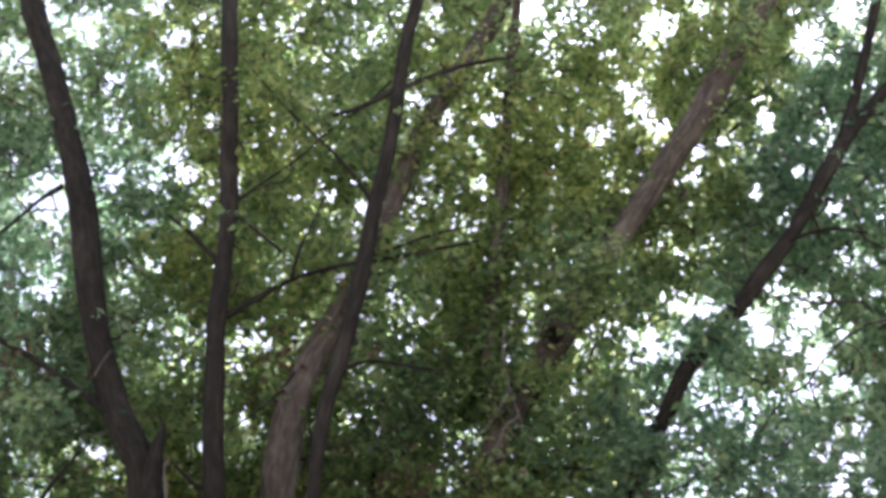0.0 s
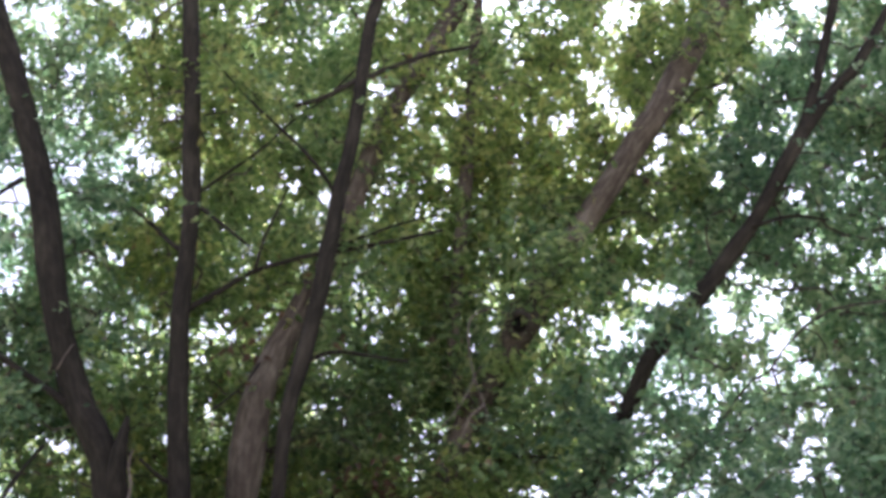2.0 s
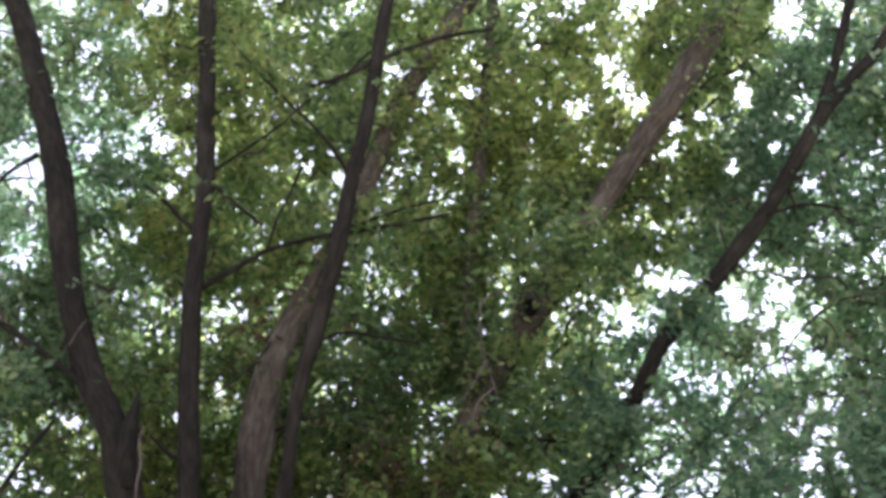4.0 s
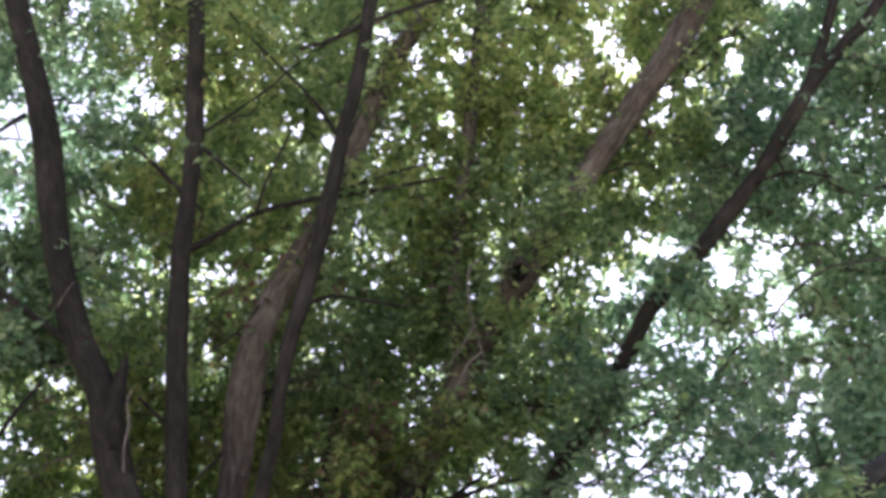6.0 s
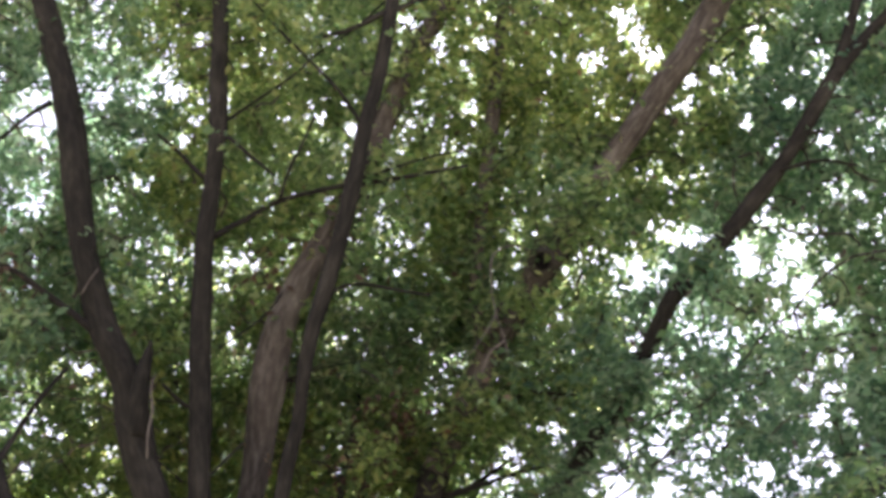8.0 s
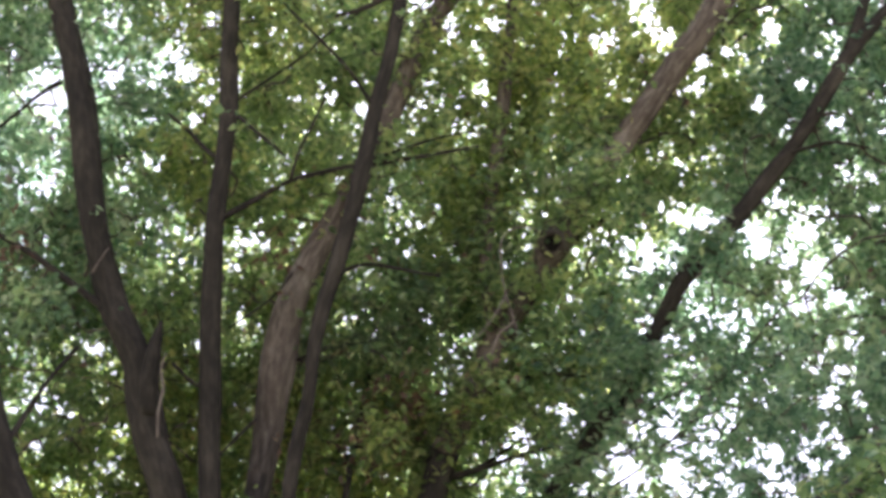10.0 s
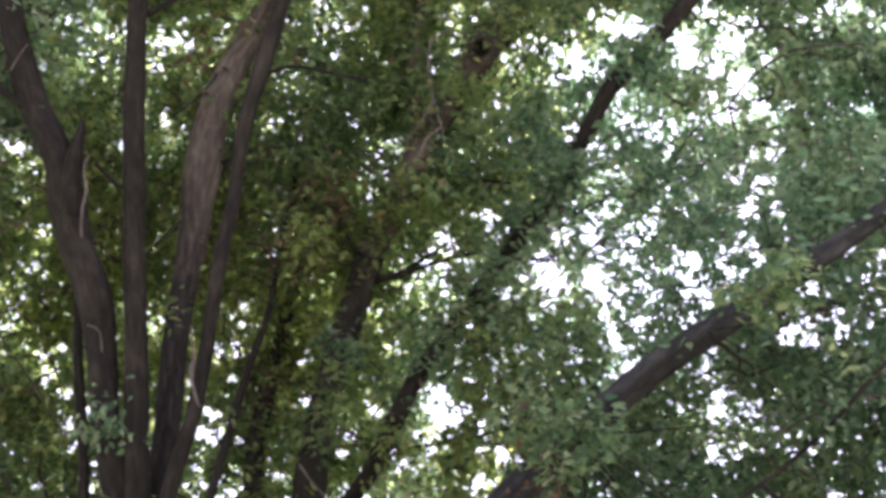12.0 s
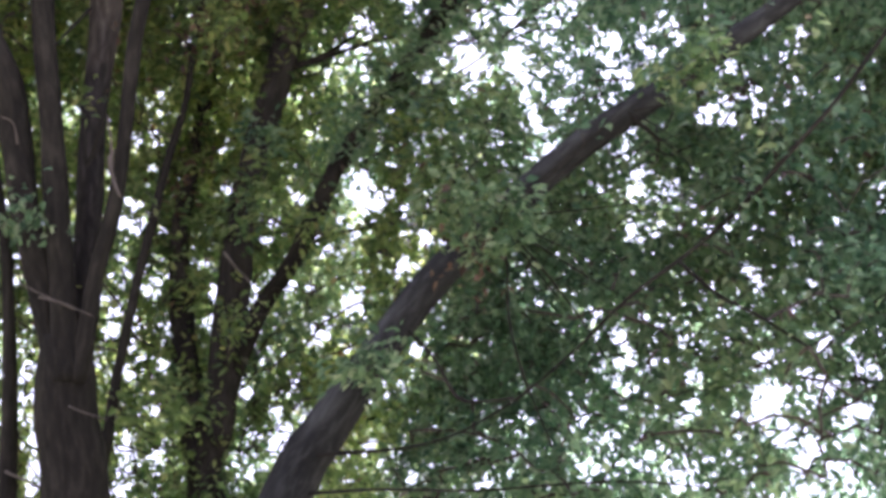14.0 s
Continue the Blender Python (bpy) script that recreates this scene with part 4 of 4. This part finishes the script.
bare(1.16, 9.94, 6.36)
bare(0.15, 8.70, 2.93)
bare(0.05, 8.76, 2.77)
bare(0.30, 8.63, 3.12)
bare(0.82, 8.43, 3.76)
bare(0.95, 8.39, 3.91)
bare(1.64, 8.18, 4.51)
bare(1.80, 8.11, 4.62)
bare(1.96, 8.05, 4.73)
bare(2.15, 8.01, 4.84)
bare(2.30, 7.97, 4.93)
bare(2.96, 7.82, 5.35)
bare(1.05, 9.98, 6.20)
bare(0.90, 10.06, 6.02)
bare(0.70, 10.15, 5.77)
bare(0.56, 10.22, 5.60)
bare(0.42, 10.28, 5.42)
bare(0.28, 10.37, 5.15)
bare(0.29, 10.15, 6.99)
bare(-0.08, 10.49, 6.14)
bare(-0.15, 10.53, 5.90)
bare(-0.23, 10.57, 5.67)
bare(-0.37, 10.66, 5.12)
bare(-3.19, 8.98, 9.54)
bare(-3.05, 9.02, 9.00)
bare(-2.93, 9.07, 8.43)
bare(-2.81, 9.13, 7.90)

side_shoot(1.22, 8.90, 8.15, 0.27)
side_shoot(2.86, 8.50, 10.61, 0.36)
side_shoot(2.15, 8.90, 7.68, 0.20)
side_shoot(1.52, 9.30, 6.81, 0.13)
side_shoot(0.95, 9.80, 5.94, 0.13)
side_shoot(1.18, 7.75, 4.11, 0.17)
side_shoot(0.93, 7.90, 4.25, 0.17)
side_shoot(0.45, 8.00, 3.27, 0.13)
side_shoot(0.16, 9.90, 4.73, 0.14)
side_shoot(0.56, 9.60, 5.36, 0.14)
side_shoot(1.32, 7.60, 4.15, 0.14)
side_shoot(2.29, 7.30, 4.79, 0.13)
side_shoot(2.52, 7.20, 4.94, 0.09)
side_shoot(0.30, 9.10, 10.73, 0.29)
side_shoot(-3.06, 8.70, 6.95, 0.19)
side_shoot(-0.25, 9.80, 4.83, 0.19)
side_shoot(0.05, 10.30, 6.59, 0.12)
side_shoot(-0.85, 9.60, 3.37, 0.12)
side_shoot(-1.34, 8.50, 9.91, 0.29)
side_shoot(0.57, 9.60, 5.56, 0.19)
side_shoot(-0.53, 9.60, 6.32, 0.26)
side_shoot(-2.53, 8.40, 10.62, 0.20)
side_shoot(1.21, 9.00, 8.20, 0.13)
side_shoot(1.37, 8.90, 8.39, 0.12)
side_shoot(1.10, 9.10, 8.04, 0.10)
side_shoot(0.74, 9.30, 7.51, 0.11)
side_shoot(0.36, 9.60, 6.80, 0.14)
side_shoot(0.28, 9.70, 6.63, 0.12)
side_shoot(2.13, 8.90, 7.60, 0.12)
side_shoot(1.53, 9.20, 6.73, 0.11)
side_shoot(1.05, 9.50, 5.92, 0.11)
side_shoot(-0.43, 8.90, 8.65, 0.07)
side_shoot(-1.82, 9.00, 4.58, 0.07)
side_shoot(-0.16, 9.90, 5.53, 0.13)
side_shoot(-0.26, 10.00, 5.11, 0.12)
side_shoot(0.35, 8.10, 3.28, 0.08)
side_shoot(1.22, 7.80, 4.06, 0.12)
side_shoot(2.43, 7.40, 4.92, 0.09)
side_shoot(-0.48, 10.10, 4.11, 0.08)
side_shoot(-0.79, 10.20, 3.45, 0.11)

withered(-1.34, 9.20, 7.67, 0.12, 9, 'A')
withered(-0.39, 10.00, 6.83, 0.28, 22, 'B')
withered(-0.20, 9.90, 6.83, 0.14, 10, 'B')
withered(-3.32, 9.00, 7.50, 0.18, 12, 'A')
withered(-0.46, 9.90, 6.32, 0.31, 20, 'B')
withered(-0.68, 10.60, 5.35, 0.28, 16, 'B')
withered(-1.12, 9.60, 6.09, 0.26, 10, 'A')
withered(1.12, 7.90, 3.89, 0.21, 12, 'C')

Z_AT, Z_FILL = (1.6, 2.6, 4.6, 6.0, 7.5, 9.5, 11.5, 15.0), (0.6, 1.0, 0.97, 0.72, 0.66, 0.7, 0.53, 0.4)


def sparse(p, listed, edge=1.5, narrow=False, before=False):
    """How much of the foliage the clearings leave at points p; narrow: overlapping holes do not add up; before: only this side of them."""
    keep = np.ones(len(p))
    for at, way, r, stay in listed:
        off = p - at
        along = off @ way
        d2 = ((off - along[:, None] * way) ** 2).sum(1) / (r * (1 + along / 11)) ** 2
        left = 1 - (1 - stay) * np.exp(-d2 ** edge)
        left = np.where(along > 0, 1.0, left) if before else left
        keep = np.minimum(keep, left) if narrow else keep * left
    return keep


def crown_noise(p, scale, z0):
    return np.array([noise.noise((x * scale, y * scale, z * scale + z0)) for x, y, z in p])


def spray_centres(count):
    p = np.column_stack([rng.uniform(-6.2, 6.6, count), rng.uniform(6.2, 13.2, count), rng.uniform(2.4, 15.2, count)])
    # most of the foliage stands behind the stems; crowns are densest at middle height and open above
    low = np.interp(p[:, 2], (6.0, 7.5), (1, 0))
    front = np.interp(p[:, 2], (8.0, 10.0), (9.65, 9.2)) - 1.7 * np.interp(p[:, 0], (0.8, 3.0), (0, 1)) * low
    front += 1.15 * np.interp(p[:, 0], (0.1, 0.8), (1, 0)) * low
    keep = np.interp(p[:, 1] - front, (-1.8, -0.4, 0.1, 0.5, 1.45, 2.05), (0.0, 0.008, 0.45, 1.0, 1.0, 0.0))
    keep *= np.interp(p[:, 2], Z_AT, Z_FILL)
    keep *= 1 + 0.65 * np.interp(p[:, 0], (0.4, 1.4), (1, 0)) * np.interp(p[:, 2], (4.8, 5.8, 7.8, 9.5), (0, 1, 1, 0))
    rim = ((p - np.array((0.2, 10.5, 8.3))) ** 2 / np.array((7.0, 6.0, 8.6)) ** 2).sum(1)
    keep *= np.clip((1.15 - rim + 0.25 * crown_noise(p, 0.5, 4)) / 0.3, 0, 1)
    keep *= 0.55 + 0.45 * np.clip(crown_noise(p, 0.9, 0) * 2.4 + 0.6, 0, 1.0)
    keep *= 0.2 + 0.8 * np.clip(crown_noise(p, 2.3, 9) * 3.0 + 0.6, 0, 1.0)
    keep *= sparse(p, CLEARINGS)
    p = p[rng.random(count) < keep]
    return p


centres = spray_centres(450000)
shoots = [np.array((x, y, z)) + rng.normal(0, 0.55 * r, (int(9 + 120 * r * r), 3)) for x, y, z, r in SIDE_SHOOTS]
centres = np.vstack([centres, *shoots])
wood_nodes = np.array([n[:3] for n in NODES])
first = np.array([((wood_nodes - c) ** 2).sum(1).min() for c in centres])
centres = centres[np.argsort(first)]

cap = len(wood_nodes) + 4 * len(centres)
nodes = np.zeros((cap, 3))
owner = np.empty(cap, object)
parent = np.full(cap, -1)
load = np.zeros(cap)
used = len(wood_nodes)
nodes[:used] = wood_nodes
owner[:used] = [n[3] for n in NODES]
spray_dir, spray_at, spray_key = [], [], []
tree_of_nodes, held = None, 0
for n, c in enumerate(centres):
    if n % 400 == 0:
        held = used
        tree_of_nodes = KDTree(held)
        for k in range(held):
            tree_of_nodes.insert(nodes[k], k)
        tree_of_nodes.balance()
    # twigs rise from below: wood above the spray counts as farther
    k = min(tree_of_nodes.find_n(c, 16), key=lambda hit: hit[2] ** 2 + 0.9 * max(hit[0].z - c[2], 0.0))[1]
    a, span = nodes[k].copy(), np.linalg.norm(nodes[k] - c)
    if span > 2.6:
        continue
    last = k
    bow = rng.normal(0, 0.06, 3) * span + np.array((0, 0, 0.10 * span))
    for u in ((0.5, 1.0) if span < 0.5 else (0.3, 0.65, 1.0)):
        nodes[used] = a + (c - a) * u + bow * 4 * u * (1 - u)
        owner[used], parent[used] = owner[k], last
        last = used
        used += 1
    load[last] = 1
    way = nodes[last] - nodes[parent[last]]
    spray_dir.append(way / (np.linalg.norm(way) + 1e-6))
    spray_at.append(nodes[last].copy())
    spray_key.append(owner[k])
for k in range(used - 1, len(wood_nodes) - 1, -1):
    load[parent[k]] += load[k]
spray_dir, spray_at, spray_key = np.array(spray_dir), np.array(spray_at), np.array(spray_key)


def twig_mesh(key):
    """All the thin wood of one crown, thicker where it carries more sprays."""
    ids = [k for k in range(len(wood_nodes), used) if owner[k] == key]
    top = np.array(TREES[key].location)
    a, b = nodes[parent[ids]] - top, nodes[ids] - top
    rb = np.minimum(0.0019 * np.sqrt(load[ids]) + 0.0008, 0.012)
    up = parent[ids]
    ra = np.where(up < len(wood_nodes), rb * 1.25, np.minimum(0.0019 * np.sqrt(np.minimum(load[up], load[ids] * 2)) + 0.0008, 0.012))
    way = b - a
    way /= np.linalg.norm(way, axis=1)[:, None] + 1e-9
    side = np.cross(way, (0.31, 0.95, 0.05))
    side /= np.linalg.norm(side, axis=1)[:, None] + 1e-9
    front = np.cross(way, side)
    rings = []
    for base, r in ((a, ra), (b, rb)):
        for j in range(3):
            an = 2 * math.pi * j / 3
            rings.append(base + (side * math.cos(an) + front * math.sin(an)) * r[:, None])
    v = np.stack(rings, 1).reshape(-1, 3)
    o = np.arange(len(ids))[:, None, None] * 6
    f = np.array([(j, (j + 1) % 3, 3 + (j + 1) % 3, 3 + j) for j in range(3)])[None] + o
    me = bpy.data.meshes.new("twigs")
    me.from_pydata(v.tolist(), [], f.reshape(-1, 4).tolist())
    me.materials.append(BARK_TWIG)
    return me


# one leaf: a pointed oval, folded along its midrib, tip hanging
LEAF_V = np.array([(0, 0, 0), (-0.22, 0.2, 0.05), (-0.25, 0.5, 0.045), (0, 1, -0.14), (0.25, 0.5, 0.045), (0.22, 0.2, 0.05)])
LEAF_F = [(0, 3, 2, 1), (0, 5, 4, 3)]


def leaf_frames(at, way, per):
    """Bases, sizes and turns of the leaves of many sprays: alternate along a short shoot, blades lying flat and hanging a little."""
    m = len(at)
    u = np.tile(np.linspace(-1.0, 0.35, per), m)
    src = np.repeat(np.arange(m), per)
    w = way[src] + rng.normal(0, 0.12, (m * per, 3))
    shoot = 0.26 + 0.14 * rng.random(m)
    base = at[src] + way[src] * (u * shoot[src])[:, None] + rng.normal(0, 0.06, (m * per, 3))
    flat = np.cross(way[src], (0, 0, 1.0)) + 1e-4
    flat /= np.linalg.norm(flat, axis=1)[:, None]
    sign = np.where(np.arange(m * per) % 2, 1.0, -1.0)[:, None]
    axis = flat * sign * 0.9 + w * 0.6 + rng.normal(0, 0.45, (m * per, 3)) + np.array((0, 0, -0.55))
    axis /= np.linalg.norm(axis, axis=1)[:, None]
    up = np.array((0, 0, 1.0)) + rng.normal(0, 0.55, (m * per, 3))
    x = np.cross(axis, up)
    x /= np.linalg.norm(x, axis=1)[:, None] + 1e-9
    z = np.cross(x, axis)
    size = LEAF_SIZE * (0.5 + 0.75 * rng.random(m * per)) * np.interp(at[src, 2], (3.5, 7.0), (0.9, 1.0))
    return base, x, axis, z, size


LEAF_SIZE = 0.092
PER = 15
lone = bpy.data.meshes.new("leaf")
lone.from_pydata(LEAF_V.tolist(), [], LEAF_F)
lone.materials.append(LEAF_ONE)
for key, top in TREES.items():
    pick = spray_key == key
    if not pick.any():
        continue
    base_at = np.array(top.location)
    twigs = new("twig_growth", twig_mesh(key))
    twigs.parent = top
    tagged(twigs, "thin brown twigs of the crown", kind="stuff")
    at, way = spray_at[pick], spray_dir[pick]
    order = np.argsort(at[:, 1])      # the side of the stand towards the clearing first
    at, way = at[order], way[order]
    base, x, y, z, size = leaf_frames(at, way, PER)
    middle = base + 0.5 * size[:, None] * y
    stays = rng.random(len(base)) < sparse(middle, GAPS, 2.0, True) * sparse(middle, BARE, 2.0, True, True)
    base, x, y, z, size = base[stays], x[stays], y[stays], z[stays], size[stays]
    alone = min(290 if key in "CDE" else 145, len(base))
    v = (base[:, None] - base_at + size[:, None, None] * (LEAF_V[None, :, :1] * x[:, None] + LEAF_V[None, :, 1:2] * y[:, None] + LEAF_V[None, :, 2:] * z[:, None]))[alone:]
    o = np.arange(len(v))[:, None, None] * 6
    f = np.array(LEAF_F)[None] + o
    me = bpy.data.meshes.new("foliage")
    me.from_pydata(v.reshape(-1, 3).tolist(), [], f.reshape(-1, 4).tolist())
    me.materials.append(LEAF_MASS[key in VEILED])
    crown = new("foliage", me)
    crown.parent = top
    tagged(crown, "dense green pointed leaves letting the sky through", kind="stuff")
    for k in range(alone):
        leaf = new("leaf", lone)
        leaf.parent = top
        turn = Matrix((x[k], y[k], z[k])).transposed().to_4x4()
        leaf.matrix_basis = Matrix.Translation(base[k] - base_at) @ turn @ Matrix.Scale(size[k], 4)


# withered brown leaves caught in the twigs
for x0, y0, z0, r, count, key in WITHERED:
    top = TREES[key]
    at = np.array((x0, y0, z0)) + rng.normal(0, 0.5 * r, (count, 3))
    way = rng.normal(0, 1, (count, 3))
    way /= np.linalg.norm(way, axis=1)[:, None]
    base, x, y, z, size = leaf_frames(at, way, 4)
    v = base[:, None] - np.array(top.location) + 0.9 * size[:, None, None] * (LEAF_V[None, :, :1] * x[:, None] + LEAF_V[None, :, 1:2] * y[:, None] + LEAF_V[None, :, 2:] * z[:, None])
    f = np.array(LEAF_F)[None] + np.arange(len(v))[:, None, None] * 6
    me = bpy.data.meshes.new("withered_foliage")
    me.from_pydata(v.reshape(-1, 3).tolist(), [], f.reshape(-1, 4).tolist())
    me.materials.append(DEAD_LEAF)
    ob = new("withered_foliage", me)
    ob.parent = top
    tagged(ob, "withered brown leaves caught in the twigs", kind="stuff")
